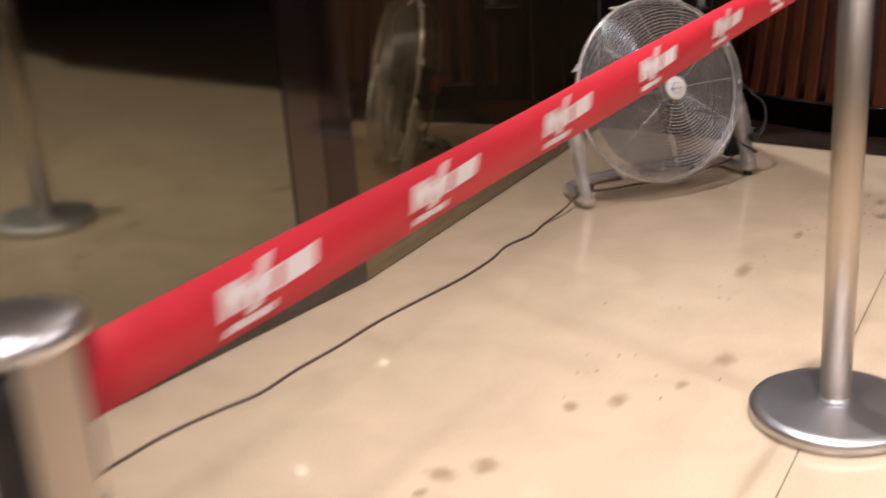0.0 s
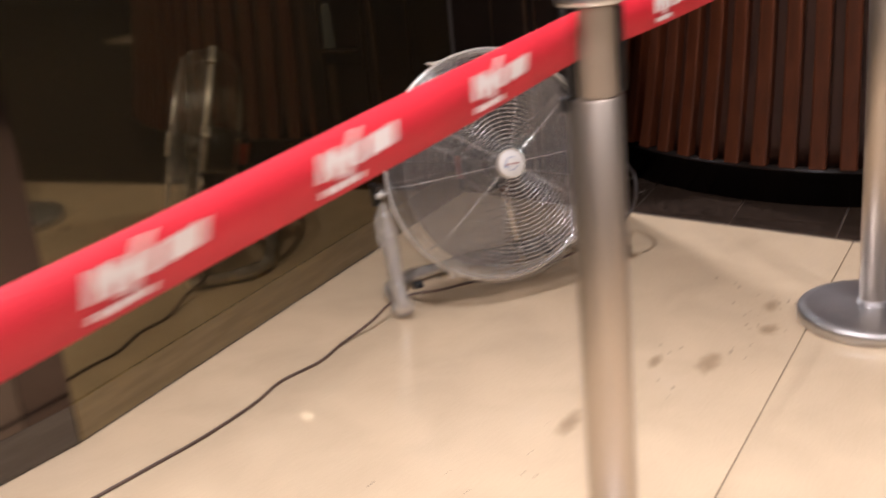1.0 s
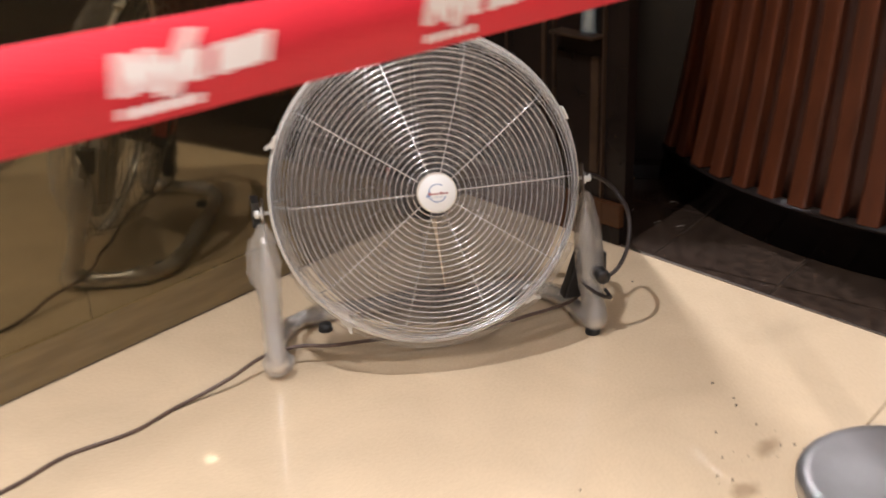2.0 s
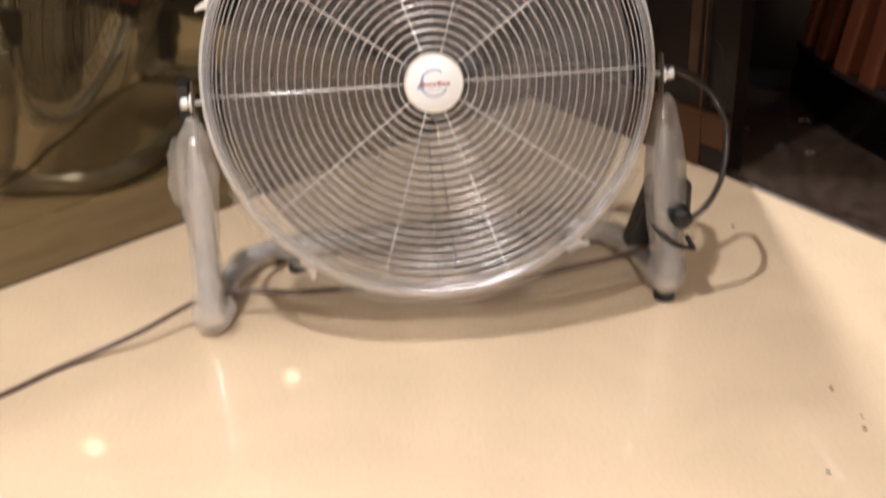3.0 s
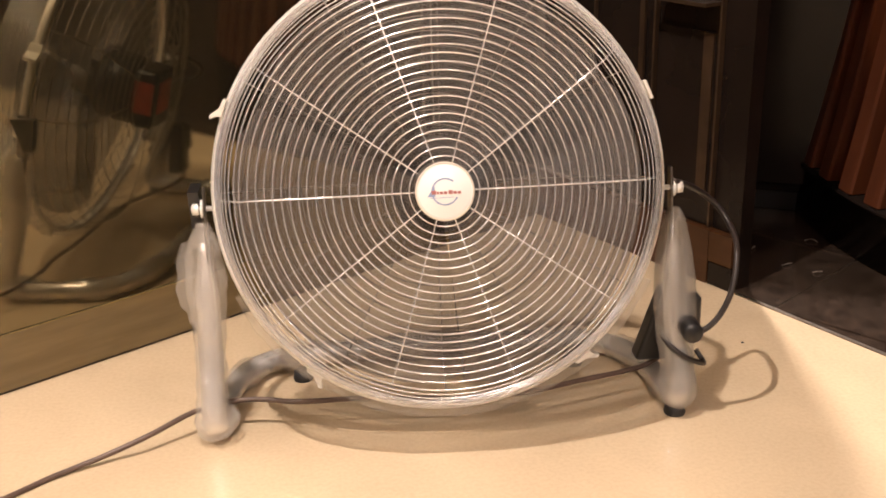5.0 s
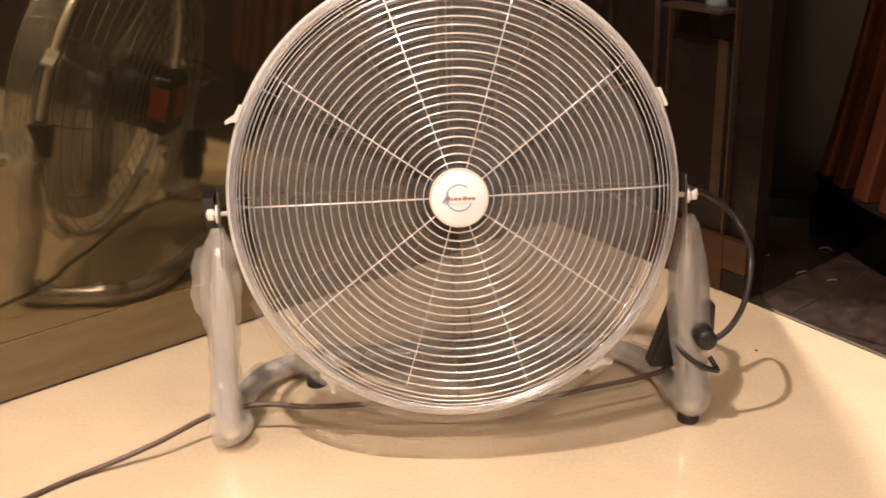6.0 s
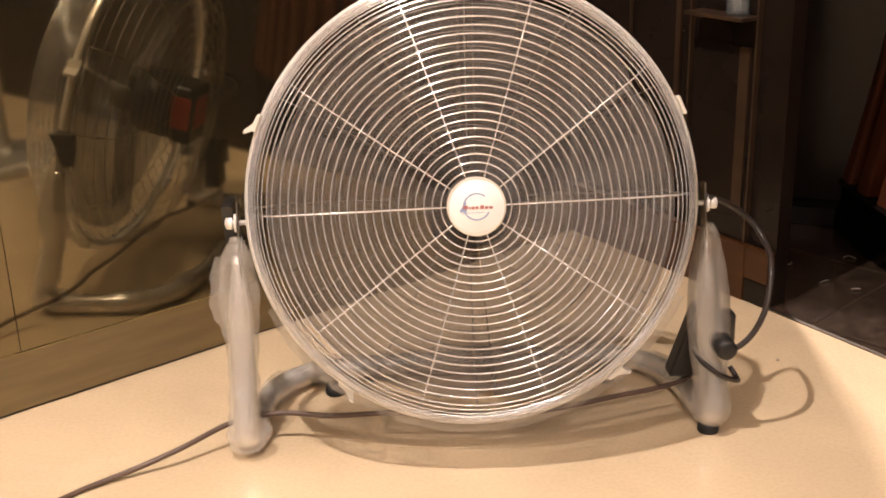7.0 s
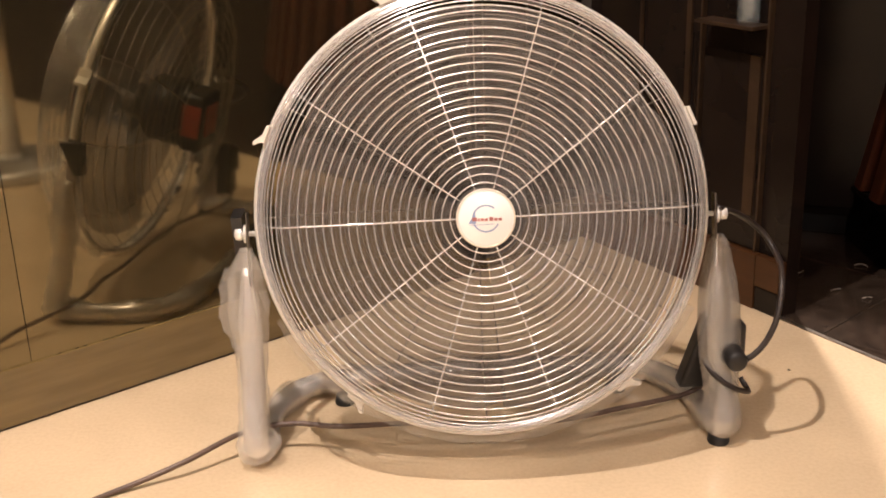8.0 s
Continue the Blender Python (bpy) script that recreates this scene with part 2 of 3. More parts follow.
def tube(name, path, radius, mat, sides=10, closed=False, ripple=0.0, seed=0):
    """A round tube along a path; radius is a number or a function of the way along, 0 to 1."""
    verts, faces, n = [], [], len(path)
    up = None
    for i, p in enumerate(path):
        a = path[(i - 1) % n] if closed or i else p
        b = path[(i + 1) % n] if closed or i < n - 1 else p
        t = (b - a).normalized()
        if up is None:
            up = Vector((0, 0, 1)) if abs(t.z) < 0.9 else Vector((0, 1, 0))
        side = t.cross(up).normalized()
        up = side.cross(t).normalized()
        r = radius(i / max(1, n - 1)) if callable(radius) else radius
        for k in range(sides):
            turn = 2 * math.pi * k / sides
            q = side * math.cos(turn) + up * math.sin(turn)
            rr = r
            if ripple:
                rr *= 1 + ripple * noise.noise((p + q * r) * 45 + Vector((seed, 0, 0))) + 0.5 * ripple * noise.noise((p + q * r) * 110)
            w = p + q * rr
            if ripple:
                w.z = max(w.z, 0.0015)
            verts.append(w)
    for i in range(n if closed else n - 1):
        j = (i + 1) % n
        for k in range(sides):
            l = (k + 1) % sides
            faces.append((i * sides + k, i * sides + l, j * sides + l, j * sides + k))
    if not closed:
        faces.append(tuple(range(sides))[::-1])
        faces.append(tuple((n - 1) * sides + k for k in range(sides)))
    return mesh(name, verts, faces, mat)


def ring(name, radius, y, wire, mat, segs=84, sides=6):
    path = [Vector((radius * math.cos(2 * math.pi * i / segs), y, radius * math.sin(2 * math.pi * i / segs))) for i in range(segs)]
    return tube(name, path, wire, mat, sides, True)


def wall(name, a, b, thick, z0, z1, mat, label):
    """A straight wall from a to b; its thickness goes to the left of that way."""
    a, b = Vector(a), Vector(b)
    n = Vector((-(b - a).y, (b - a).x, 0)).normalized() * thick
    return tagged(part(name, prism(name, [a, b, b + n, a + n], z0, z1, mat)), label, "wall", kind="structure")


# ---- floor ----
floor = tagged(part("floor", prism("floor", [(-7.5, -6), on_edge(7.82), on_edge(0, 0, 0) + GN * 0.02, KINK + GN * 0.02, on_left(7.2, 0, 0.02), (-8, -5)], -0.05, -0.004, JOINT)),
               "polished beige stone floor with a few brown stains", "floor", kind="structure")
dark_floor = tagged(part("dark_floor", prism("dark_floor", [on_edge(-4, 0, 0.0), on_edge(7.82, 0, 0.0), on_edge(7.82, 0, 6.5), on_edge(-4, 0, 6.5)], -0.06, -0.005, GROUT_DARK)),
                    "black polished granite floor beyond the beige stone", "floor", kind="structure")


def edge_cut(v):
    """How far along the mirror wall, from the corner, the pale floor's edge lies at v metres off the wall."""
    p = CORNER + EU * (v / abs(EU.dot(GN)))
    return -(p - CORNER).dot(GU)


def slab_outline(u0, u1, v0, v1, gap=0.0015, clip=False):
    def pt(u, v):
        return CORNER - GU * u - GN * v
    if clip:
        return [pt(edge_cut(v0 + gap) + 0.002, v0 + gap), pt(u1 - gap, v0 + gap), pt(u1 - gap, v1 - gap), pt(edge_cut(v1 - gap) + 0.002, v1 - gap)]
    return [pt(u0 + gap, v0 + gap), pt(u1 - gap, v0 + gap), pt(u1 - gap, v1 - gap), pt(u0 + gap, v1 - gap)]


V_LINES = [0.0, 1.26, 2.52, 3.78, 5.04, 6.30]


def floor_at(u, v):
    return CORNER - GU * u - GN * v


row = [floor_at(0.002, 0.0), KINK, on_left(2.2), floor_at(3.9, 1.2585), floor_at(edge_cut(1.2585) + 0.002, 1.2585)]
part("slab", prism("slab", row, -0.02, 0, STONE, 0.001), floor)
part("slab", prism("slab", [on_left(2.203), on_left(6.6), floor_at(8.2, 1.2585), floor_at(3.903, 1.2585)], -0.02, 0, STONE, 0.001), floor)
for i in range(1, 3):
    cuts = [3.7 + 0.5 * (i % 2) + 1.5 * k for k in range(4)]
    part("slab", prism("slab", slab_outline(0, cuts[0], V_LINES[i], V_LINES[i + 1], clip=True), -0.02, 0, STONE, 0.001), floor)
    for k in range(3):
        part("slab", prism("slab", slab_outline(cuts[k], cuts[k + 1], V_LINES[i], V_LINES[i + 1]), -0.02, 0, STONE, 0.001), floor)
for i, end in ((3, 4.4), (4, 2.8)):
    part("slab", prism("slab", slab_outline(0, end, V_LINES[i], V_LINES[i + 1], clip=True), -0.02, 0, STONE, 0.001), floor)
# granite tiles
TA = radians(40)
TU, TV = Vector((math.cos(TA), math.sin(TA), 0)), Vector((-math.sin(TA), math.cos(TA), 0))
TILE0, TS = Vector((0.878, 0.319, 0)), 0.30
tile_mesh = prism("granite_tile", [(0.0021, 0.0021), (TS - 0.0021, 0.0021), (TS - 0.0021, TS - 0.0021), (0.0021, TS - 0.0021)], -0.02, 0, GRANITE, 0.0008)
for i in range(-3, 14):
    for j in range(-12, 8):
        c = TILE0 + TU * (i * TS + TS / 2) + TV * (j * TS + TS / 2)
        d = c.dot(EN) - ED
        if 0.235 < d < 3.0:
            part("granite_tile", tile_mesh, dark_floor, Matrix.Translation(TILE0 + TU * i * TS + TV * j * TS) @ Matrix.Rotation(TA, 4, "Z"))
        elif -0.235 < d <= 0.235:
            sq = [TILE0 + TU * (i * TS + a) + TV * (j * TS + b) for a, b in ((0.0021, 0.0021), (TS - 0.0021, 0.0021), (TS - 0.0021, TS - 0.0021), (0.0021, TS - 0.0021))]
            cut, lim = [], ED + 0.006
            for k in range(4):
                p, q = sq[k], sq[(k + 1) % 4]
                dp, dq = p.dot(EN) - lim, q.dot(EN) - lim
                if dp >= 0:
                    cut.append(p)
                if dp * dq < 0:
                    cut.append(p + (q - p) * (dp / (dp - dq)))
            if len(cut) >= 3:
                part("granite_tile", prism("granite_tile", cut, -0.02, 0, GRANITE), dark_floor)
# the far rest of the granite, too distant to tell its tiles apart
field_v, field_f = [], []
for i in range(-14, 22):
    for j in range(-28, -12):
        c = TILE0 + TU * (i * TS + TS / 2) + TV * (j * TS + TS / 2)
        if 0.22 < c.dot(EN) - ED < 6.2 and c.y > -5.8:
            b = len(field_v)
            for z in (-0.02, 0.0):
                field_v += [TILE0 + TU * (i * TS + a) + TV * (j * TS + d) + Vector((0, 0, z)) for a, d in ((0.002, 0.002), (TS - 0.002, 0.002), (TS - 0.002, TS - 0.002), (0.002, TS - 0.002))]
            field_f += [(b + 4, b + 5, b + 6, b + 7)] + [(b + k, b + (k + 1) % 4, b + 4 + (k + 1) % 4, b + 4 + k) for k in range(4)]
tagged(part("tile_field", mesh("tile_field", field_v, field_f, GRANITE, False), dark_floor), kind="stuff")
trim = tagged(part("trim", prism("trim", [on_edge(0.46, 0, -0.001), on_edge(7.8, 0, -0.001), on_edge(7.8, 0, 0.005), on_edge(0.46, 0, 0.005)], -0.02, 0.0015, STEEL_TRIM)),
              "thin dull steel strip between two floors", "trim", kind="structure")

# ---- mirror wall ----
SK = 0.09
mirror_wall = wall("wall_mirror", KINK + GN * 0.02, on_glass(0, 0, 0.02), 0.12, 0.0, CEIL, WALL_DARK, "dark wall clad with tinted mirror panels")
left_wall = wall("wall_left", on_left(7.0, 0, 0.02), on_left(0, 0, 0.02), 0.12, 0.0, CEIL, WALL_DARK, "dark wall clad with tinted mirror panels and a brown pier")


def upright_panel(name, at, u0, u1, near, z0, z1, mat, parent, label=""):
    out = [at(u0 + 0.0006, 0, near), at(u1 - 0.0006, 0, near), at(u1 - 0.0006, 0, 0.018), at(u0 + 0.0006, 0, 0.018)]
    return part(name, prism(name, out, z0, z1, mat), parent, None, label)


for u0, u1 in ((0.012, 1.142), (1.142, 1.743)):
    upright_panel("mirror_panel", on_glass, u0, u1, 0.0, SK + 0.0008, 2.4, MIRROR, mirror_wall, "brown tinted mirror glass")
for u0, u1 in ((0.232, 1.6), (1.6, 3.1), (3.1, 4.6), (4.6, 6.1)):
    upright_panel("mirror_panel", on_left, u0, u1, 0.0, SK + 0.0008, 2.4, MIRROR_GREEN, left_wall, "grey-green tinted mirror glass")
upright_panel("pier_board", on_left, 0.0, 0.11, -0.004, SK + 0.0008, 2.4, PIER, left_wall, "dark brown tinted glass board")
upright_panel("pier_board", on_left, 0.112, 0.230, -0.004, SK + 0.0008, 2.4, PIER_PALE, left_wall, "brown tinted glass board")
for at, length, skirt in ((on_glass, 1.743, WOOD_SKIRT), (on_left, 6.6, SKIRT_DARK)):
    tagged(part("baseboard", prism("baseboard", [at(0.003, 0, -0.004), at(length, 0, -0.004), at(length, 0, 0.018), at(0.003, 0, 0.018)], 0.0045, SK, skirt, 0.0015)),
           "varnished brown skirting under the mirrors" if skirt is WOOD_SKIRT else "dark brown skirting under the mirrors", "baseboard", kind="structure")
    # strip with the shade of the gap under the skirting put into its colour
    tagged(part("trim", prism("trim", [at(0.003, 0, 0.0), at(length, 0, 0.0), at(length, 0, 0.016), at(0.003, 0, 0.016)], 0.0, 0.0045, GAP_SHADE)),
           "strip coloured dark as the shadow line below the skirting", "trim", kind="structure")

# ---- black panelled wall behind the fan ----
PANEL_END = 0.523
panel_wall = wall("wall_panel", on_edge(PANEL_END, 0, 0.012), on_edge(0.0, 0, 0.012), -0.03, 0.0, CEIL, BLACK_PANEL, "black lacquered panel wall with steel edges")
tagged(part("baseboard", prism("baseboard", [on_edge(0.004, 0, -0.006), on_edge(0.4695, 0, -0.006), on_edge(0.4695, 0, 0.011), on_edge(0.004, 0, 0.011)], 0.0, 0.098, RED_SKIRT, 0.0015)),
       "varnished brown skirting below the black panels", "baseboard", kind="structure")
tagged(part("trim", prism("trim", [on_edge(0.471, 0, -0.004), on_edge(PANEL_END, 0, -0.004), on_edge(PANEL_END, 0, 0.011), on_edge(0.471, 0, 0.011)], 0.0, 0.043, BLACK_PANEL, 0.002)),
       "black plinth block at the skirting's end", "trim", kind="structure")
tagged(part("baseboard", prism("baseboard", [on_edge(0.471, 0, -0.006), on_edge(PANEL_END, 0, -0.006), on_edge(PANEL_END, 0, 0.011), on_edge(0.471, 0, 0.011)], 0.044, 0.098, RED_SKIRT, 0.0015)),
       "short brown skirting piece above a black block", "baseboard", kind="structure")


def upright_strip(name, u, w, proud, mat, z0=0.10, z1=2.4, label=""):
    return part(name, prism(name, [on_edge(u, 0, 0.010 - proud), on_edge(u + w, 0, 0.010 - proud), on_edge(u + w, 0, 0.011), on_edge(u, 0, 0.011)], z0, z1, mat, 0.001), panel_wall, None, label)


# brown strip stands in for wood mirrored in the black lacquer
upright_strip("edge_strip", 0.268, 0.012, 0.004, BRONZE, label="brown strip coloured as a reflection of wood")
upright_strip("edge_strip", 0.308, 0.004, 0.010, BRONZE, label="dark bronze edge strip")
upright_strip("edge_strip", 0.458, 0.004, 0.010, BRONZE, label="dark bronze edge strip")
upright_strip("edge_strip", 0.15, 0.003, 0.006, BRONZE, label="dark bronze edge strip")
# painted reflection again: a short brown strip inside the panel
upright_strip("edge_strip", 0.424, 0.022, 0.008, BRONZE, 0.16, 0.43, "brown strip coloured as a reflection of wood")
upright_strip("panel_board", 0.316, 0.138, 0.004, BLACK_PANEL, 0.10, 0.43)
shelf = tagged(part("shelf", prism("shelf", [on_edge(0.326, 0, -0.032), on_edge(0.456, 0, -0.032), on_edge(0.456, 0, 0.011), on_edge(0.326, 0, 0.011)], 0.476, 0.482, BRONZE, 0.001)),
               "small dark bronze shelf on the black panel wall", "shelf")
jar = revolve("glass_jar", [(0.0, 0.0), (0.015, 0.0), (0.018, 0.003), (0.0185, 0.05), (0.018, 0.12), (0.014, 0.135), (0.014, 0.15), (0.012, 0.15), (0.012, 0.134), (0.016, 0.118), (0.016, 0.006), (0.0, 0.006)], JAR, 32)
tagged(part("glass_jar", jar, None, Matrix.Translation(on_edge(0.425, 0.482, -0.010))), "pale blue glass jar on a small metal shelf", "jar")

# low black block shaped as a cabinet, added to darken the passage behind the panels
cabinet = thing("passage_block", pose(1.03, 0.98, 0, 0, 0, -24), "low black block added to keep the passage dark", "cabinet")
part("body", box("body", (0.46, 0.30, 0.62), BLACK_PANEL, 0.004), cabinet, Matrix.Translation((0, 0, 0.35)))
part("plinth", box("plinth", (0.44, 0.28, 0.039), BLACK_PLASTIC, 0.002), cabinet, Matrix.Translation((0, 0, 0.0195)))
for x in (-0.114, 0.114):
    part("door", box("door", (0.224, 0.012, 0.58), BLACK_PANEL, 0.003), cabinet, Matrix.Translation((x, -0.157, 0.35)))

# ---- round slatted counter ----
CC, CR, CZ = Vector((2.114, 0.666, 0)), 1.02, 0.11
counter = thing("round_counter", Matrix.Translation(CC), "round flared counter of reddish-brown wooden slats", "counter")
CTOP = 0.75


def flare(z):
    return CR - 0.20 * (z - CZ) + 0.10 * (z - CZ) ** 2


part("plinth", revolve("plinth", [(0.0, 0.0), (CR + 0.002, 0.0), (CR - 0.002, CZ - 0.012), (CR + 0.006, CZ - 0.01), (CR + 0.006, CZ - 0.002), (0, CZ - 0.002)], BLACK_PANEL, 96), counter, None, "black lacquered plinth")
part("core", revolve("core", [(CR - 0.045 - 0.0, CZ)] + [(flare(z) - 0.03, z) for z in np.linspace(CZ, CTOP, 9)] + [(0, CTOP)], SLAT_BACK, 96), counter, None, "dark wooden backing")
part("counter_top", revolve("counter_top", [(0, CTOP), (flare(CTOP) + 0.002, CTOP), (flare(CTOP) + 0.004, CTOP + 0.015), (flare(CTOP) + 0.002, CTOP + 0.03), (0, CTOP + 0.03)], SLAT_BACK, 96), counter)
slat_v, slat_f, zs = [], [], np.linspace(CZ, CTOP, 9)
for z in zs:
    r = flare(z)
    w = 0.024 * r / CR
    slat_v += [(r - 0.032, -w, z), (r - 0.004, -w, z), (r, -w + 0.005, z), (r, w - 0.005, z), (r - 0.004, w, z), (r - 0.032, w, z)]
for i in range(len(zs) - 1):
    slat_f += [(i * 6 + k, i * 6 + k + 1, i * 6 + k + 7, i * 6 + k + 6) for k in range(5)]
slat_f += [(5, 4, 3, 2, 1, 0), tuple((len(zs) - 1) * 6 + k for k in range(6))]
slat_mesh = mesh("slat", slat_v, slat_f, SLAT, False)
N_SLATS = 74
for i in range(N_SLATS):
    part("slat", slat_mesh, counter, Matrix.Rotation(2 * math.pi * i / N_SLATS, 4, "Z"))

# ---- the room around ----
wall("wall_back", (-8, -6, 0), (8.5, -6, 0), -0.15, 0, CEIL, WALL_DARK, "plain dark wall")
wall("wall_side", (8.5, -6, 0), (8.5, 6, 0), -0.15, 0, CEIL, WALL_DARK, "plain dark wall")
wall("wall_far", (8.5, 6, 0), on_edge(-4.0, 0, 0.1), -0.15, 0, CEIL, WALL_DARK, "plain dark wall")
wall("wall_behind_panels", on_edge(-4.0, 0, 0.1), on_edge(0.0, 0, 0.045), -0.15, 0, CEIL, WALL_DARK, "plain dark wall")
wall("wall_end", on_left(7.0, 0, 0.1), (-8, -6, 0), 0.15, 0, CEIL, WALL_DARK, "plain dark wall")
tagged(part("ceiling", prism("ceiling", [(-9, -6.3), (9, -6.3), (9, 7), (-9, 7)], CEIL, CEIL + 0.15, CEILING)), "plain painted ceiling with downlights", "ceiling", kind="structure")
can = revolve("downlight_ring", [(0.038, 0.0), (0.038, -0.02), (0.058, -0.026), (0.075, -0.012), (0.078, 0.0)], WHITE_RIM, 32)
lens_mesh = revolve("lens", [(0.0, -0.008), (0.034, -0.008), (0.036, -0.002), (0.0, -0.002)], LENS, 24)
for x, y, *rest in DOWNLIGHTS:
    lamp = tagged(part("ceiling_light", can, None, Matrix.Translation((x, y, CEIL))), "round white recessed downlight out of view, inferred or added as fill", "lamp", "ceiling downlights")
    part("lens", lens_mesh, lamp, None, "glowing lamp lens")


# ---- barrier posts ----
def barrier_post(x, y, turn, label, top=0.952):
    """A belt barrier post: weighted base, tube, belt head."""
    post = thing("barrier_post", pose(x, y, 0, 0, 0, turn), label, "barrier post", "belt barrier posts")
    part("base", revolve("base", [(0, 0.0), (0.155, 0.0), (0.163, 0.004), (0.164, 0.022), (0.160, 0.028), (0.14, 0.0305), (0.06, 0.034), (0.036, 0.037), (0, 0.037)], POLISHED, 72), post, None, "polished steel weighted disc")
    part("pole", revolve("pole", [(0.0, 0.034), (0.0295, 0.034), (0.0295, top - 0.117), (0.028, top - 0.115), (0.0, top - 0.115)], BRUSHED, 48), post)
    part("collar", revolve("collar", [(0.0295, 0.036), (0.034, 0.036), (0.034, 0.044), (0.031, 0.048), (0.0295, 0.048)], POLISHED, 48), post)
    head = part("belt_head", revolve("belt_head", [(0, top - 0.114), (0.0265, top - 0.114), (0.0265, top - 0.018), (0, top - 0.018)], BLACK_PLASTIC, 40), post, None, "black plastic belt head")
    cap = part("cap", revolve("cap", [(0, top - 0.017), (0.034, top - 0.017), (0.0365, top - 0.013), (0.036, top - 0.006), (0.030, top - 0.001), (0.0, top)], POLISHED, 48), post)
    for a in (0, 180):
        part("side_cover", box("side_cover", (0.008, 0.026, 0.094), BLACK_PLASTIC, 0.003), head, Matrix.Rotation(radians(a), 4, "Z") @ Matrix.Translation((0.0275, 0, top - 0.066)))
    shell_v, shell_f = [], []
    for i in range(13):
        a = radians(-46 + 92 * i / 12)
        for r in (0.0268, 0.0292):
            shell_v += [(r * math.sin(a), r * math.cos(a), top - 0.1135), (r * math.sin(a), r * math.cos(a), top - 0.0185)]
    for i in range(12):
        b = 4 * i
        shell_f += [(b, b + 1, b + 5, b + 4), (b + 2, b + 6, b + 7, b + 3), (b + 1, b + 3, b + 7, b + 5), (b, b + 4, b + 6, b + 2)]
    shell_f += [(0, 2, 3, 1), (48, 49, 51, 50)]
    shell = mesh("steel_cover", shell_v, shell_f, BRUSHED, False)
    for a in (0, 180):
        part("steel_cover", shell, head, Matrix.Rotation(radians(a), 4, "Z"), "brushed steel half shell")
    part("latch", box("latch", (0.012, 0.012, 0.016), BLACK_PLASTIC, 0.002), head, Matrix.Translation((-0.033, 0, top - 0.122)))
    return post


PA, PB, PC = Vector((-0.275, -1.415, 0)), Vector((-1.731, -2.355, 0)), Vector((0.885, -0.650, 0))
barrier_post(PA.x, PA.y, -20, "brushed steel barrier post on a polished disc base")
barrier_post(PB.x, PB.y, 36, "brushed steel barrier post at the belt's end", 0.905)
barrier_post(PC.x, PC.y, 33, "brushed steel barrier post near the black granite floor")


def belt(a, b, name, label, start, za, zb, pitch):
    """A red belt between two posts, with white printed marks."""
    d = (b - a).normalized()
    n = Vector((-d.y, d.x, 0))
    a, b = a + d * 0.036, b - d * 0.036
    length, cuts = (b - a).length, 40
    half = 0.0258

    def spine(s, z, off):
        sag = -0.006 * 4 * s * (1 - s)
        wave = 0.0015 * math.sin(s * 17) * z / 0.02
        return a + (b - a) * s + n * (off + wave) + Vector((0, 0, za + (zb - za) * s + z + sag))
    verts, faces = [], []
    for i in range(cuts + 1):
        s = i / cuts
        verts += [spine(s, -half, 0.0006), spine(s, 0, 0.0007), spine(s, half, 0.0006), spine(s, half, -0.0006), spine(s, 0, -0.0007), spine(s, -half, -0.0006)]
    for i in range(cuts):
        for k in range(6):
            faces.append((i * 6 + k, i * 6 + (k + 1) % 6, i * 6 + 6 + (k + 1) % 6, i * 6 + 6 + k))
    faces += [(5, 4, 3, 2, 1, 0), tuple(cuts * 6 + k for k in range(6))]
    ob = tagged(part(name, mesh(name, verts, faces, RED_BELT)), label, "belt", "barrier belts")
    # printed mark: a row of tall joined strokes with a long slanted one rising above them, and small bars below

    def stroke(x0, h0, x1, h1, w):
        return [(x0, h0), (x0 + w, h0), (x1 + w, h1), (x1, h1)]
    marks = [stroke(0.000, 0.0165, 0.003, 0.0385, 0.0084), stroke(0.005, 0.0370, 0.013, 0.0200, 0.0078), stroke(0.013, 0.0165, 0.017, 0.0385, 0.0084),
             stroke(0.021, 0.0340, 0.027, 0.0180, 0.0072), stroke(0.022, 0.0120, 0.040, 0.0450, 0.0097), stroke(0.038, 0.0170, 0.041, 0.0330, 0.0097),
             stroke(0.045, 0.0170, 0.054, 0.0190, 0.0026), stroke(0.043, 0.0300, 0.053, 0.0335, 0.0039), stroke(0.055, 0.0170, 0.058, 0.0340, 0.0078),
             stroke(0.062, 0.0180, 0.066, 0.0345, 0.0078), stroke(0.067, 0.0180, 0.071, 0.0345, 0.0072), stroke(0.073, 0.0180, 0.077, 0.0350, 0.0078), stroke(0.080, 0.0190, 0.084, 0.0360, 0.0078)]
    bars = [stroke(0.001 + 0.0075 * i, 0.0050, 0.0025 + 0.0075 * i, 0.0105, 0.0055) for i in range(6)]
    k = 0
    while start + k * pitch + 0.10 < length:
        for side in (-1, 1):
            for title, shape in [("printed_mark", q) for q in marks] + [("printed_bar", q) for q in bars]:
                v = []
                for x, h in shape:
                    along = start + k * pitch + 1.12 * (x if side < 0 else 0.094 - x)
                    v.append(spine(along / length, h - half, side * 0.0018))
                part(title, mesh(title, v, [tuple(range(len(v)))], BELT_PRINT, False), ob, None, "white printed mark")
        k += 1
    return ob


belt(PB, PA, "barrier_belt", "red webbing belt with white printed marks", 0.112, 0.849, 0.907, 0.223)
belt(PA, PC, "barrier_belt", "red webbing belt with white printed marks", 0.13, 0.907, 0.905, 0.223)

# ---- the fan ----
FX = 0.312
fan = thing("floor_fan", Matrix.Translation((FX, 0.06, 0)), "large chromed floor fan, its stand still wrapped in clear plastic", "fan")
TO_FAN = Matrix.Translation((-FX, -0.06, 0))
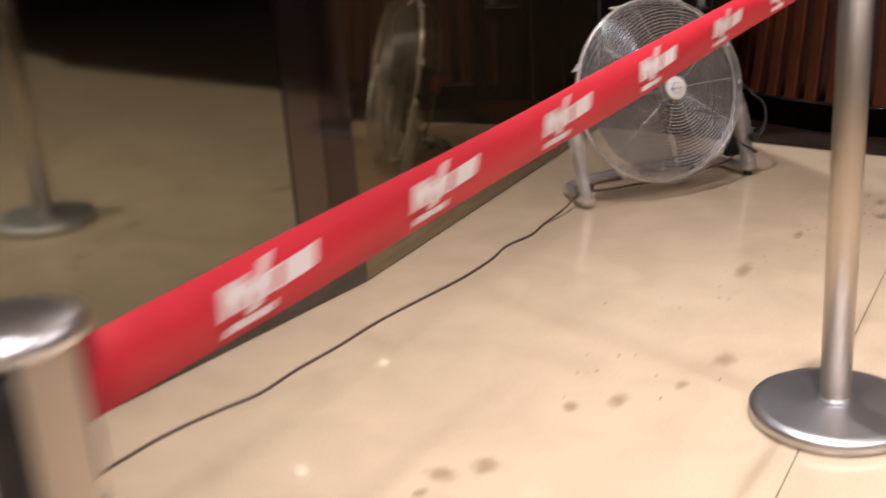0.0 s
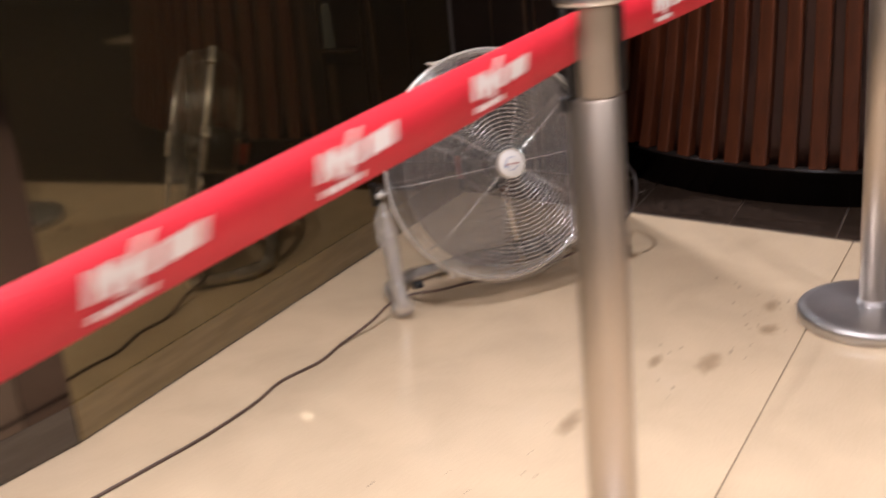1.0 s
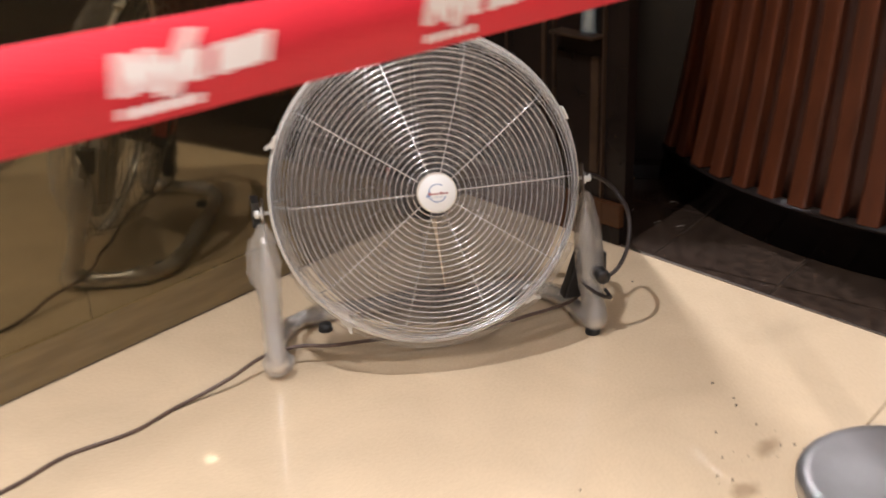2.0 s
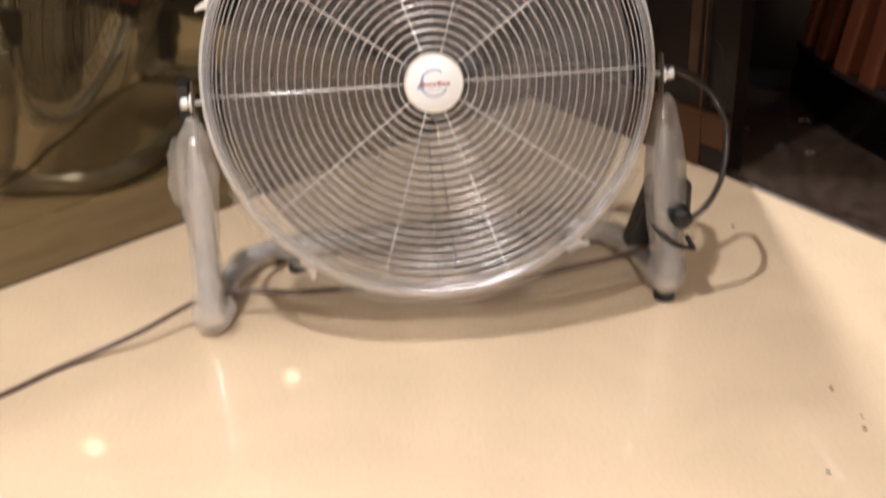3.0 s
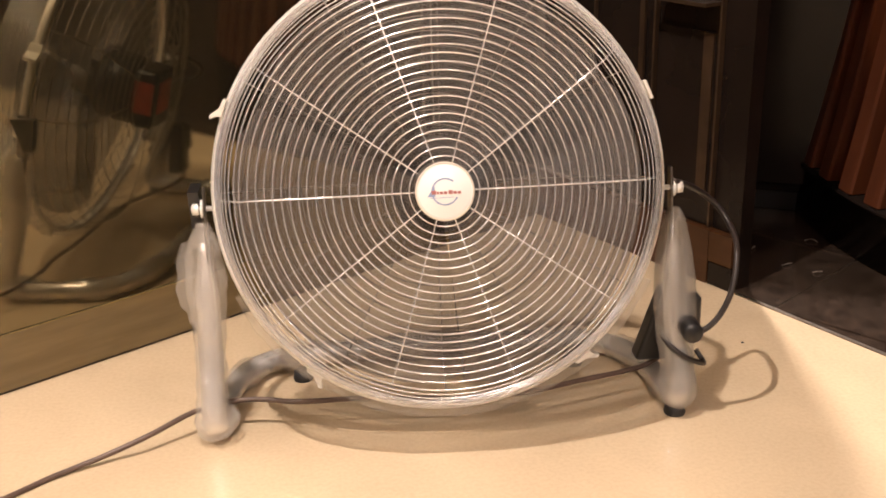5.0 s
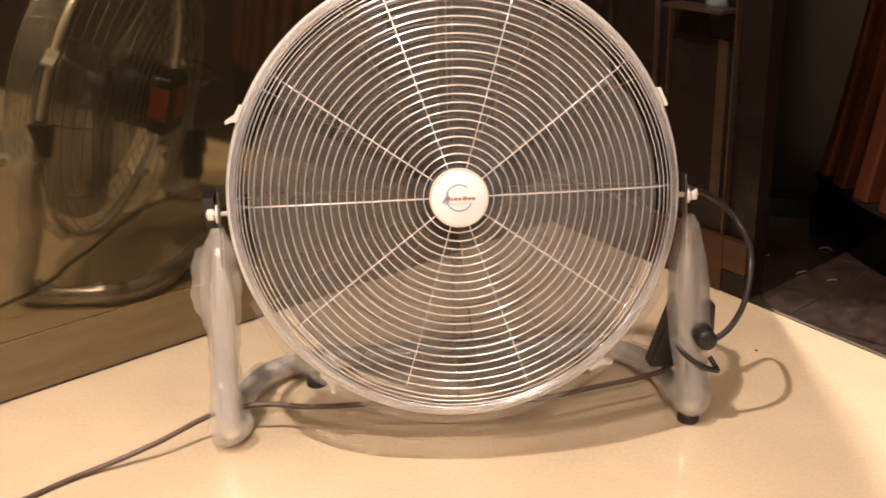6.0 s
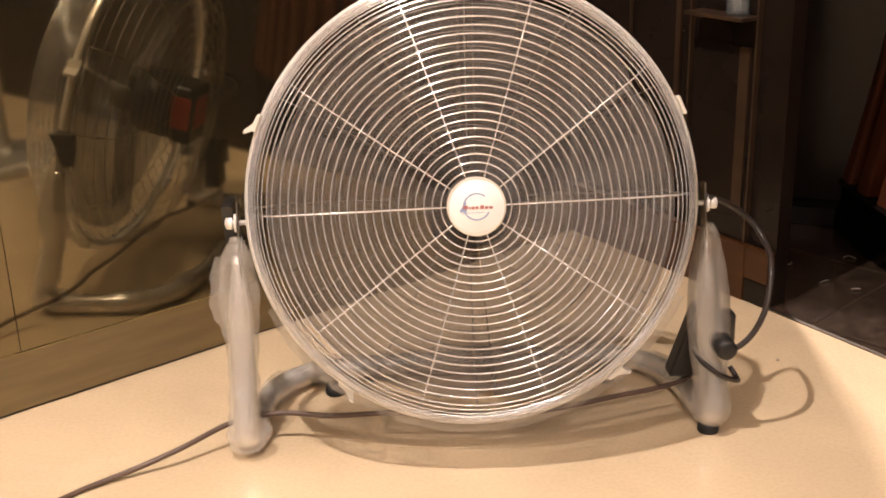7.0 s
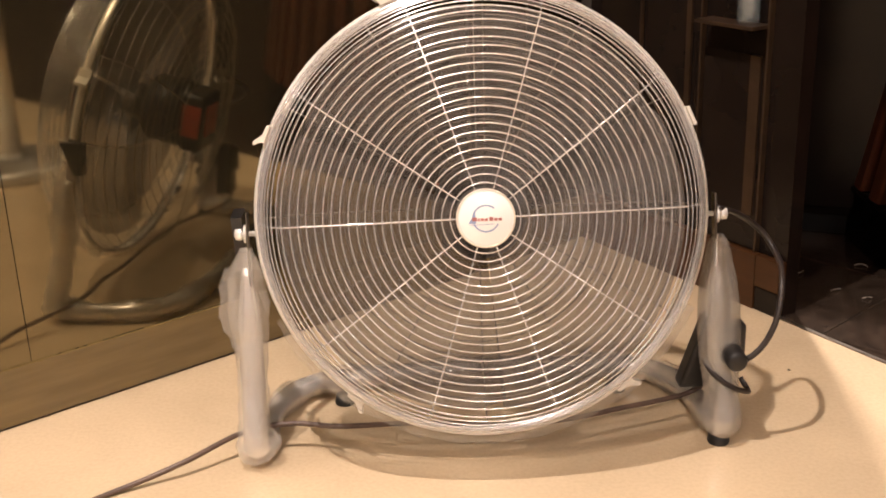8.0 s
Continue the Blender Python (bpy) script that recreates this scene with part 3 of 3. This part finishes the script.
HEAD = TO_FAN @ pose(FX - 0.002, 0.058, 0.320, -14.0, 0, -1.5)
RIM = 0.291
WIRE = 0.00100

# front guard: nearly flat face, then a rounded shoulder down to the rim
profile = [(0.043 + 0.0103 * i, -0.097 + 0.010 * ((0.043 + 0.0103 * i) / 0.25) ** 4) for i in range(21)]
profile += [(0.256, -0.081), (0.263, -0.073), (0.269, -0.064), (0.274, -0.054), (0.278, -0.043), (0.281, -0.031), (0.2835, -0.019)]
front_guard = part("front_guard", ring("front_guard", 0.2875, -0.008, 0.0022, CHROME_WIRE), fan, HEAD, "chromed wire front guard")
for r, y in profile:
    part("guard_ring", ring("guard_ring", r, y, WIRE, CHROME_WIRE), front_guard)
spoke_path = [Vector((r, y + 0.0026, 0)) for r, y in [(0.034, -0.097)] + profile[::2]] + [Vector((0.2875, -0.006, 0))]
spoke_mesh = tube("spoke", spoke_path, 0.0012, CHROME_WIRE, 6)
for i in range(10):
    part("spoke", spoke_mesh, front_guard, Matrix.Rotation(-radians(1.0 + 36 * i), 4, "Y"))
# rear guard
rear_profile = [(0.284, 0.015), (0.279, 0.032), (0.271, 0.048), (0.260, 0.062), (0.245, 0.073), (0.226, 0.081), (0.206, 0.086), (0.186, 0.090), (0.165, 0.093), (0.144, 0.095), (0.122, 0.097), (0.10, 0.098), (0.08, 0.099)]
rear_guard = part("rear_guard", ring("rear_guard", 0.2875, 0.008, 0.0022, CHROME_WIRE), fan, HEAD, "chromed wire rear guard")
for r, y in rear_profile:
    part("guard_ring", ring("guard_ring", r, y, 0.0008, REAR_WIRE, 72, 5), rear_guard)
rib_mesh = tube("rib", [Vector((r, y + 0.0026, 0)) for r, y in [(0.2875, 0.006)] + rear_profile], 0.0010, REAR_WIRE, 6)
for i in range(12):
    part("rib", rib_mesh, rear_guard, Matrix.Rotation(radians(30 * i), 4, "Y"))
# rim band with clips
part("rim_band", revolve("rim_band", [(RIM - 0.0025, -0.006), (RIM + 0.001, -0.007), (RIM + 0.003, -0.004), (RIM + 0.003, 0.004), (RIM + 0.001, 0.007), (RIM - 0.0025, 0.006), (RIM - 0.0025, -0.006)], RIM_STEEL, 120, "y"), fan, HEAD, "bright steel rim band joining both guards")
clip_line = [(-0.012, 0.0), (0.013, 0.0), (0.011, 0.0042), (-0.002, 0.0055), (-0.014, 0.0140), (-0.0185, 0.0125), (-0.012, 0.0050)]
clip_v = [(x, y, z) for y in (-0.011, 0.011) for x, z in clip_line]
clip_f = [tuple(range(7)), tuple(range(13, 6, -1))] + [(i, i + 7, (i + 1) % 7 + 7, (i + 1) % 7) for i in range(7)]
clip_mesh = mesh("rim_clip", clip_v, clip_f, WHITE_RIM, False)
for a in (23, 68):
    part("rim_clip", box("rim_clip", (0.026, 0.022, 0.005), WHITE_RIM, 0.0015), fan, HEAD @ Matrix.Rotation(-radians(a - 90), 4, "Y") @ Matrix.Translation((0, 0, RIM + 0.005)), "white plastic clip")
for a in (112, 158, 234, 308):
    part("rim_clip", clip_mesh, fan, HEAD @ Matrix.Rotation(-radians(a - 90), 4, "Y") @ Matrix.Translation((0, 0, RIM + 0.0015)), "white plastic clip")
# hub badge
badge = part("hub_badge", revolve("hub_badge", [(0, 0.106), (0.0320, 0.106), (0.0340, 0.1045), (0.0340, 0.100)], WHITE_BADGE, 56, "y"), fan, HEAD, "white round badge with a blue and red mark")
part("badge_ring", revolve("badge_ring", [(0.0335, 0.100), (0.0340, 0.1058), (0.0350, 0.1060), (0.0360, 0.104), (0.0360, 0.096), (0.0, 0.094)], BEIGE_RING, 56, "y"), badge)


def flat(name, points, y, mat):
    return mesh(name, [(p[0], y, p[1]) for p in points], [tuple(range(len(points)))], mat, False)


arc_v, arc_f = [], []
for i in range(31):
    a = radians(50 + 9.5 * i)
    arc_v += [(0.0150 * math.cos(a), -0.1064, 0.0150 * math.sin(a)), (0.0168 * math.cos(a), -0.1064, 0.0168 * math.sin(a))]
arc_f = [(2 * i, 2 * i + 1, 2 * i + 3, 2 * i + 2) for i in range(30)]
part("blue_arc", mesh("blue_arc", arc_v, arc_f, BLUE_INK, False), badge, None, "blue-grey printed arc")
part("blue_fin", flat("blue_fin", [(-0.0215, -0.006), (-0.012, -0.006), (-0.013, 0.012), (-0.0165, 0.002)], -0.1063, BLUE_INK), badge)
for i, w in enumerate((0.0058, 0.0024, 0.0040, 0.0040)):
    x = -0.0165 + sum((0.0058, 0.0024, 0.0040, 0.0040)[:i]) + 0.0009 * i
    part("red_bar", flat("red_bar", [(x, -0.0029), (x + w, -0.0029), (x + w, 0.0004 + 0.0013 * (i == 0)), (x, 0.0004 + 0.0013 * (i == 0))], -0.1066, RED_INK), badge)
for i, w in enumerate((0.0050, 0.0042, 0.0042)):
    x = 0.0040 + sum((0.0050, 0.0042, 0.0042)[:i]) + 0.0009 * i
    part("red_bar", flat("red_bar", [(x, -0.0029), (x + w, -0.0029), (x + w, 0.0003 + 0.0013 * (i == 0)), (x, 0.0003 + 0.0013 * (i == 0))], -0.1066, RED_INK), badge)
part("blue_bar", flat("blue_bar", [(-0.019, -0.0072), (0.010, -0.0066), (0.010, -0.0072), (-0.019, -0.0078)], -0.1066, BLUE_INK), badge)
# motor, blades, switch box
part("motor", revolve("motor", [(0, -0.005), (0.050, -0.005), (0.062, -0.015), (0.064, -0.072), (0.056, -0.085), (0.0, -0.088)], MOTOR, 48, "y"), fan, HEAD, "dark painted motor housing")
part("blade_hub", revolve("blade_hub", [(0, 0.052), (0.022, 0.052), (0.030, 0.046), (0.034, 0.02), (0.034, 0.0), (0, 0.0)], ALUMINIUM, 40, "y"), fan, HEAD)


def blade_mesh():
    """A broad pitched blade with rounded outer corners, a thin shell that nearly meets its neighbours."""
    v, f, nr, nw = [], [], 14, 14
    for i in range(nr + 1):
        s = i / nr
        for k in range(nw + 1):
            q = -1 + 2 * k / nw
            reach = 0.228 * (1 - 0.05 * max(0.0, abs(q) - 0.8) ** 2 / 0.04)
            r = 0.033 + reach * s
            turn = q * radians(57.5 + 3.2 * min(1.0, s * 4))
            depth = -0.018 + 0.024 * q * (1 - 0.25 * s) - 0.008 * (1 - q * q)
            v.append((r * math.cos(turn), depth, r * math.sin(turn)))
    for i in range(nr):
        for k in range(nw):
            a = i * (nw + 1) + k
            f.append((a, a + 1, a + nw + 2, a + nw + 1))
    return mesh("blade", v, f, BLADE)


# three see-through blades together stand in for the spinning blur
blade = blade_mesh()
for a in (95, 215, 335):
    part("blade", blade, fan, HEAD @ Matrix.Rotation(-radians(a), 4, "Y"), "broad blade made see-through to imitate its spinning haze")
switch = part("switch_box", box("switch_box", (0.085, 0.042, 0.11), BLACK_PLASTIC, 0.008, 3), fan, HEAD @ Matrix.Translation((-0.01, 0.106, 0.0)), "black switch box on the motor")
part("red_plate", box("red_plate", (0.004, 0.036, 0.06), RED_PLATE, 0.001), switch, Matrix.Translation((-0.0445, 0, 0.005)), "red plastic plate")
part("switch_plate", box("switch_plate", (0.05, 0.004, 0.06), RED_PLATE, 0.001), switch, Matrix.Translation((0, 0.0225, 0.005)), "red plastic plate")

# stand: one bent tube, sled base on the floor, uprights to the pivots
TR = 0.016


def stand_side(sx):
    """Half of the stand's centre line, from the pivot to the middle of the back."""
    x0 = FX + sx * 0.311
    return [(x0, 0.058, 0.258), (x0, 0.043, 0.19), (x0, 0.020, 0.10), (x0, 0.000, 0.042), (x0 - sx * 0.002, 0.006, 0.021), (x0 - sx * 0.008, 0.07, 0.019),
            (x0 - sx * 0.022, 0.135, 0.019), (x0 - sx * 0.052, 0.180, 0.019), (x0 - sx * 0.105, 0.203, 0.019), (x0 - sx * 0.20, 0.212, 0.019), (FX, 0.214, 0.019)]


left, right = stand_side(-1), stand_side(1)
line = smooth_path([Vector(p) for p in left + right[::-1][1:]], 7)
line = [TO_FAN @ p for p in line]


def bore(s):
    """The tube is pinched flat towards its two pivots."""
    return TR * (0.38 + 0.62 * min(1.0, min(s, 1 - s) / 0.05))


stand = part("stand", tube("stand", line, bore, CHROME, 16), fan, None, "bent chromed tube stand")
for sx in (-1, 1):
    x0 = sx * 0.311
    part("pivot_plate", box("pivot_plate", (0.003, 0.018, 0.105), STEEL_TRIM, 0.001), stand, pose(x0 * 0.985, 0.003, 0.277, -12, 0, 0), "steel pivot plate")
    part("pivot_bolt", revolve("pivot_bolt", [(0, -0.016), (0.0035, -0.016), (0.0035, 0.004), (0.008, 0.004), (0.0085, 0.006), (0.008, 0.012), (0.003, 0.014), (0, 0.014)], BOLT, 12), stand,
         Matrix.Translation((x0 * 0.995, 0.006, 0.302)) @ Matrix.Rotation(radians(90 * sx), 4, "Y"), "zinc pivot bolt")
    part("pivot_washer", revolve("pivot_washer", [(0.004, 0.0), (0.012, 0.0), (0.012, 0.003), (0.004, 0.003)], BOLT, 20), stand,
         Matrix.Translation((x0 * 0.99, 0.006, 0.302)) @ Matrix.Rotation(radians(90 * sx), 4, "Y"))
lever = [(-0.020, -0.004, 0.020), (0.022, -0.004, 0.020), (0.006, -0.004, -0.034), (-0.010, -0.004, -0.034), (-0.020, 0.010, 0.020), (0.022, 0.010, 0.020), (0.006, 0.010, -0.034), (-0.010, 0.010, -0.034)]
part("tilt_knob", mesh("tilt_knob", lever, [(0, 1, 2, 3), (7, 6, 5, 4), (4, 5, 1, 0), (5, 6, 2, 1), (6, 7, 3, 2), (7, 4, 0, 3)], BLACK_PLASTIC, False), stand,
     Matrix.Translation((-0.322, 0.022, 0.306)) @ Matrix.Rotation(radians(-90), 4, "Z"), "black plastic tilt knob")
# plastic sleeves over the tubes
for sx, seed in ((-1, 3), (1, 11)):
    p = [TO_FAN @ q for q in smooth_path([Vector((FX + sx * 0.311, 0.063, 0.284 if sx < 0 else 0.266))] + [Vector(q) for q in stand_side(sx)[:5]], 10)]

    def girth(s, sx=sx):
        bulge = (0.007 if sx < 0 else 0.009) * math.exp(-((s - (0.30 if sx < 0 else 0.48)) / 0.17) ** 2)
        foot = 0.009 * math.exp(-((s - 0.95) / 0.14) ** 2) if sx < 0 else 0.007 * math.exp(-((s - 0.85) / 0.12) ** 2)
        return 0.0200 + bulge + foot - 0.012 * max(0.0, 0.34 - s) / 0.34
    part("plastic_sleeve", tube("plastic_sleeve", p, girth, FILM if sx < 0 else SLEEVE, 40, ripple=0.18 if sx < 0 else 0.05, seed=seed), stand, None, "crumpled clear plastic sleeve")
    p = [TO_FAN @ q for q in smooth_path([Vector(q) for q in stand_side(sx)[4:]], 10)]
    part("plastic_sleeve", tube("plastic_sleeve", p, lambda s: 0.0190 + 0.003 * math.sin(s * 21), FILM, 22, ripple=0.16, seed=seed + 5), stand, None, "crumpled clear plastic sleeve")
# a loose fold of the left sleeve, and torn film left along the lower rim
fold_v, fold_f = [], []
for i in range(13):
    s = i / 12
    for k in range(6):
        q = k / 5
        w = 0.016 + 0.020 * q * math.sin(math.pi * min(1.0, 0.12 + s)) ** 0.6
        crease = 0.006 * noise.noise(Vector((s * 7, q * 3, 4.1)))
        fold_v.append((-0.311 - w + crease, -0.004 - 0.034 * s - 0.006 * q + crease, 0.262 - 0.115 * s + 0.5 * crease))
fold_f = [(i * 6 + k, i * 6 + k + 1, i * 6 + k + 7, i * 6 + k + 6) for i in range(12) for k in range(5)]
part("sleeve_fold", mesh("sleeve_fold", fold_v, fold_f, FILM), stand, None, "loose fold of clear plastic")
wrap_v, wrap_f, turns = [], [], 72
for i in range(turns + 1):
    a = radians(206 + 128 * i / turns)
    ragged = 0.010 * noise.noise(Vector((i * 0.35, 2.2, 0)))
    for k in range(8):
        q = k / 7
        r = RIM + 0.004 + 0.006 * math.sin(math.pi * q) + 0.004 * noise.noise(Vector((i * 0.5, q * 4, 7.7)))
        y = -0.060 + (0.080 + ragged) * q
        if y < -0.02:
            r -= 0.020 * ((-0.02 - y) / 0.04) ** 1.5
        wrap_v.append((r * math.cos(a), y, r * math.sin(a)))
wrap_f = [(i * 8 + k, i * 8 + k + 1, i * 8 + k + 9, i * 8 + k + 8) for i in range(turns) for k in range(7)]
part("rim_film", mesh("rim_film", wrap_v, wrap_f, FILM_THIN), fan, HEAD, "torn clear plastic film round the lower rim")
for x, y in ((0.308, -0.062), (0.20, 0.105), (-0.20, 0.105)):
    part("rubber_foot", revolve("rubber_foot", [(0, 0.0), (0.014, 0.0), (0.015, 0.003), (0.013, 0.014), (0, 0.014)], RUBBER, 20), stand, Matrix.Translation((x, y, -0.0)), "black rubber foot")

# speed control box on the upright, with a round knob
ctrl_v = [(-0.030, -0.014, -0.052), (0.022, -0.014, -0.052), (0.030, -0.014, 0.050), (0.004, -0.014, 0.052), (-0.030, 0.018, -0.052), (0.022, 0.018, -0.052), (0.030, 0.018, 0.050), (0.004, 0.018, 0.052)]
bm = bmesh.new()
vv = [bm.verts.new(v) for v in ctrl_v]
for f in ((3, 2, 1, 0), (4, 5, 6, 7), (0, 1, 5, 4), (1, 2, 6, 5), (2, 3, 7, 6), (3, 0, 4, 7)):
    bm.faces.new([vv[i] for i in f])
bmesh.ops.recalc_face_normals(bm, faces=bm.faces[:])
bmesh.ops.bevel(bm, geom=bm.edges[:], offset=0.005, segments=3, affect="EDGES", profile=0.5)
ctrl = bpy.data.meshes.new("control_box")
bm.to_mesh(ctrl)
bm.free()
ctrl.materials.append(BLACK_PLASTIC)
control = part("control_box", ctrl, fan, TO_FAN @ pose(0.606, 0.062, 0.108, 0, 0, 0), "black plastic speed control box")
part("side_lug", box("side_lug", (0.022, 0.026, 0.055), BLACK_PLASTIC, 0.006, 3), control, Matrix.Translation((0.05, 0.0, 0.012)))
part("knob", revolve("knob", [(0, 0.016), (0.011, 0.016), (0.0135, 0.013), (0.0142, 0.0), (0.0142, -0.018), (0, -0.018)], BLACK_PLASTIC, 32, "y"), control, Matrix.Translation((0.027, -0.072, 0.019)), "black round knob")
# cables
CR_ = 0.0037
loop = smooth_path([(0.620, 0.060, 0.312), (0.648, 0.080, 0.298), (0.675, 0.098, 0.279), (0.696, 0.098, 0.260), (0.706, 0.082, 0.243), (0.706, 0.050, 0.232), (0.699, 0.020, 0.219), (0.693, 0.004, 0.198), (0.685, -0.006, 0.173), (0.673, -0.010, 0.149), (0.659, -0.012, 0.133), (0.643, -0.010, 0.121)], 5)
part("motor_cable", tube("motor_cable", [TO_FAN @ p for p in loop], 0.0041, CABLE, 10), fan, None, "black motor cable in a loop")
tail = smooth_path([(0.600, 0.02, 0.112), (0.610, -0.002, 0.100), (0.632, -0.010, 0.085), (0.655, 0.000, 0.072), (0.662, 0.018, 0.066), (0.655, 0.03, 0.078)], 8)
part("tail_cable", tube("tail_cable", [TO_FAN @ p for p in tail], CR_, CABLE, 10), fan, None, "short cable tail")
z = CR_
mains = smooth_path([(0.625, 0.070, 0.058), (0.600, 0.070, 0.040), (0.560, 0.060, 0.035), (0.496, 0.041, 0.035), (0.43, 0.020, 0.035), (0.35, 0.014, 0.032), (0.26, 0.022, 0.034), (0.194, 0.028, 0.035), (0.11, 0.027, 0.036), (0.045, 0.038, 0.038), (-0.019, 0.027, 0.034),
                     (-0.086, -0.018, 0.022), (-0.14, -0.042, 0.010), (-0.195, -0.072, z), (-0.264, -0.130, z), (-0.37, -0.175, z), (-0.45, -0.245, z), (-0.578, -0.329, z), (-0.72, -0.40, z), (-0.881, -0.481, z), (-1.022, -0.57, z), (-1.146, -0.640, z),
                     (-1.252, -0.711, z), (-1.353, -0.744, z), (-1.49, -0.80, z), (-1.72, -0.93, z), (-2.1, -1.05, z), (-2.7, -1.45, z)], 7)
tagged(part("mains_cable", tube("mains_cable", mains, CR_, MAINS, 10)), "thin dark brown mains cable lying across the floor", "cable")


# ---- stains and crumbs on the floor ----
STAIN_T = STAIN.node_tree
mix, clear, pat, lim = STAIN_T.nodes.new("ShaderNodeMixShader"), STAIN_T.nodes.new("ShaderNodeBsdfTransparent"), STAIN_T.nodes.new("ShaderNodeTexNoise"), STAIN_T.nodes.new("ShaderNodeMapRange")
spread_at, fade, add = STAIN_T.nodes.new("ShaderNodeTexCoord"), STAIN_T.nodes.new("ShaderNodeTexGradient"), STAIN_T.nodes.new("ShaderNodeMath")
fade.gradient_type = "SPHERICAL"
STAIN_T.links.new(spread_at.outputs["Object"], fade.inputs[0])
pat.inputs["Scale"].default_value, pat.inputs["Detail"].default_value = 45.0, 6.0
place = STAIN_T.nodes.new("ShaderNodeNewGeometry")
STAIN_T.links.new(place.outputs["Position"], pat.inputs["Vector"])
STAIN_T.links.new(fade.outputs["Fac"], add.inputs[0])
STAIN_T.links.new(pat.outputs["Fac"], add.inputs[1])
lim.inputs[1].default_value, lim.inputs[2].default_value, lim.inputs[4].default_value = 0.60, 1.22, 0.35
STAIN_T.links.new(add.outputs[0], lim.inputs[0])
STAIN_T.links.new(lim.outputs[0], mix.inputs[0])
STAIN_T.links.new(clear.outputs[0], mix.inputs[1])
STAIN_T.links.new(STAIN_T.nodes["Principled BSDF"].outputs[0], mix.inputs[2])
STAIN_T.links.new(mix.outputs[0], STAIN_T.nodes["Material Output"].inputs[0])


def stain(x, y, rx, ry, seed):
    v = [(0, 0, 0)]
    for i in range(28):
        a = 2 * math.pi * i / 28
        k = 1.1 + 0.2 * noise.noise(Vector((math.cos(a) * 1.5 + seed, math.sin(a) * 1.5, seed)))
        v.append((k * math.cos(a), k * math.sin(a), 0))
    me = mesh("floor_stain", v, [(0, i, i % 28 + 1) for i in range(1, 29)], STAIN, False)
    ob = tagged(part("floor_stain", me, None, pose(x, y, 0.0006, 0, 0, 37) @ Matrix.Diagonal((rx * 1.5, ry * 1.5, 1, 1))), "dried brown stain on the beige stone floor", "stain", "floor stains")


for k, (x, y, rx, ry) in enumerate([(-1.04, -1.22, 0.024, 0.030), (-0.955, -1.235, 0.030, 0.026), (-1.10, -1.26, 0.016, 0.012), (-0.698, -1.113, 0.022, 0.016), (-0.60, -1.14, 0.030, 0.018), (-0.45, -1.15, 0.020, 0.012),
                                    (-0.30, -1.10, 0.034, 0.022), (0.07, -0.69, 0.05, 0.018), (0.45, -0.63, 0.045, 0.022), (0.66, -0.57, 0.03, 0.02), (0.75, -0.47, 0.035, 0.015), (0.36, -0.56, 0.03, 0.012)]):
    stain(x, y, rx, ry, k * 3.7)
crumb_v, crumb_f = [], []
rng = random.Random(5)
for cx, cy, n, spread in ((0.72, -0.48, 16, 0.07), (0.50, -0.60, 12, 0.12), (0.24, -0.66, 8, 0.10), (-0.06, -0.73, 6, 0.08), (-0.30, -0.80, 5, 0.08), (-0.45, -1.08, 10, 0.14), (0.785, 0.20, 1, 0.0), (0.70, -0.30, 3, 0.06), (0.90, 0.36, 4, 0.03)):
    for k in range(n):
        x, y, r = cx + rng.gauss(0, spread), cy + rng.gauss(0, spread * 0.5), rng.uniform(0.0012, 0.0034)
        b = len(crumb_v)
        crumb_v += [(x - r, y - r * 0.6, 0.0), (x + r, y - r * 0.5, 0.0), (x + r * 0.7, y + r * 0.6, 0.0), (x - r * 0.6, y + r * 0.7, 0.0), (x, y, r * 0.8)]
        crumb_f += [(b, b + 1, b + 4), (b + 1, b + 2, b + 4), (b + 2, b + 3, b + 4), (b + 3, b, b + 4), (b + 3, b + 2, b + 1, b)]
tagged(part("crumbs", mesh("crumbs", crumb_v, crumb_f, CABLE, False)), "small dark crumbs scattered on the floor", "debris", kind="stuff")
# lint and fibres caught along the steel strip
lint_v, lint_f = [], []
for k, (x, y, size) in enumerate(((0.965, 0.520, 0.022), (0.905, 0.535, 0.018), (1.010, 0.470, 0.014), (0.930, 0.600, 0.016), (1.055, 0.600, 0.015), (0.870, 0.500, 0.012))):
    turn = rng.uniform(0, 6.28)
    bend = rng.uniform(1.0, 2.6)
    line = []
    for i in range(9):
        a = turn + bend * i / 8
        line.append(Vector((x + size * math.cos(a), y + size * math.sin(a), 0.002 + 0.003 * math.sin(i * 0.39))))
    piece = tube("fibre", line, 0.0004, BEIGE_RING, 5)
    base = len(lint_v)
    lint_v += [v.co.copy() for v in piece.vertices]
    lint_f += [tuple(base + i for i in p.vertices) for p in piece.polygons]
    bpy.data.meshes.remove(piece)
tagged(part("lint", mesh("lint", lint_v, lint_f, BEIGE_RING)), "pale fibres of lint lying along the floor's edge", "debris", kind="stuff")
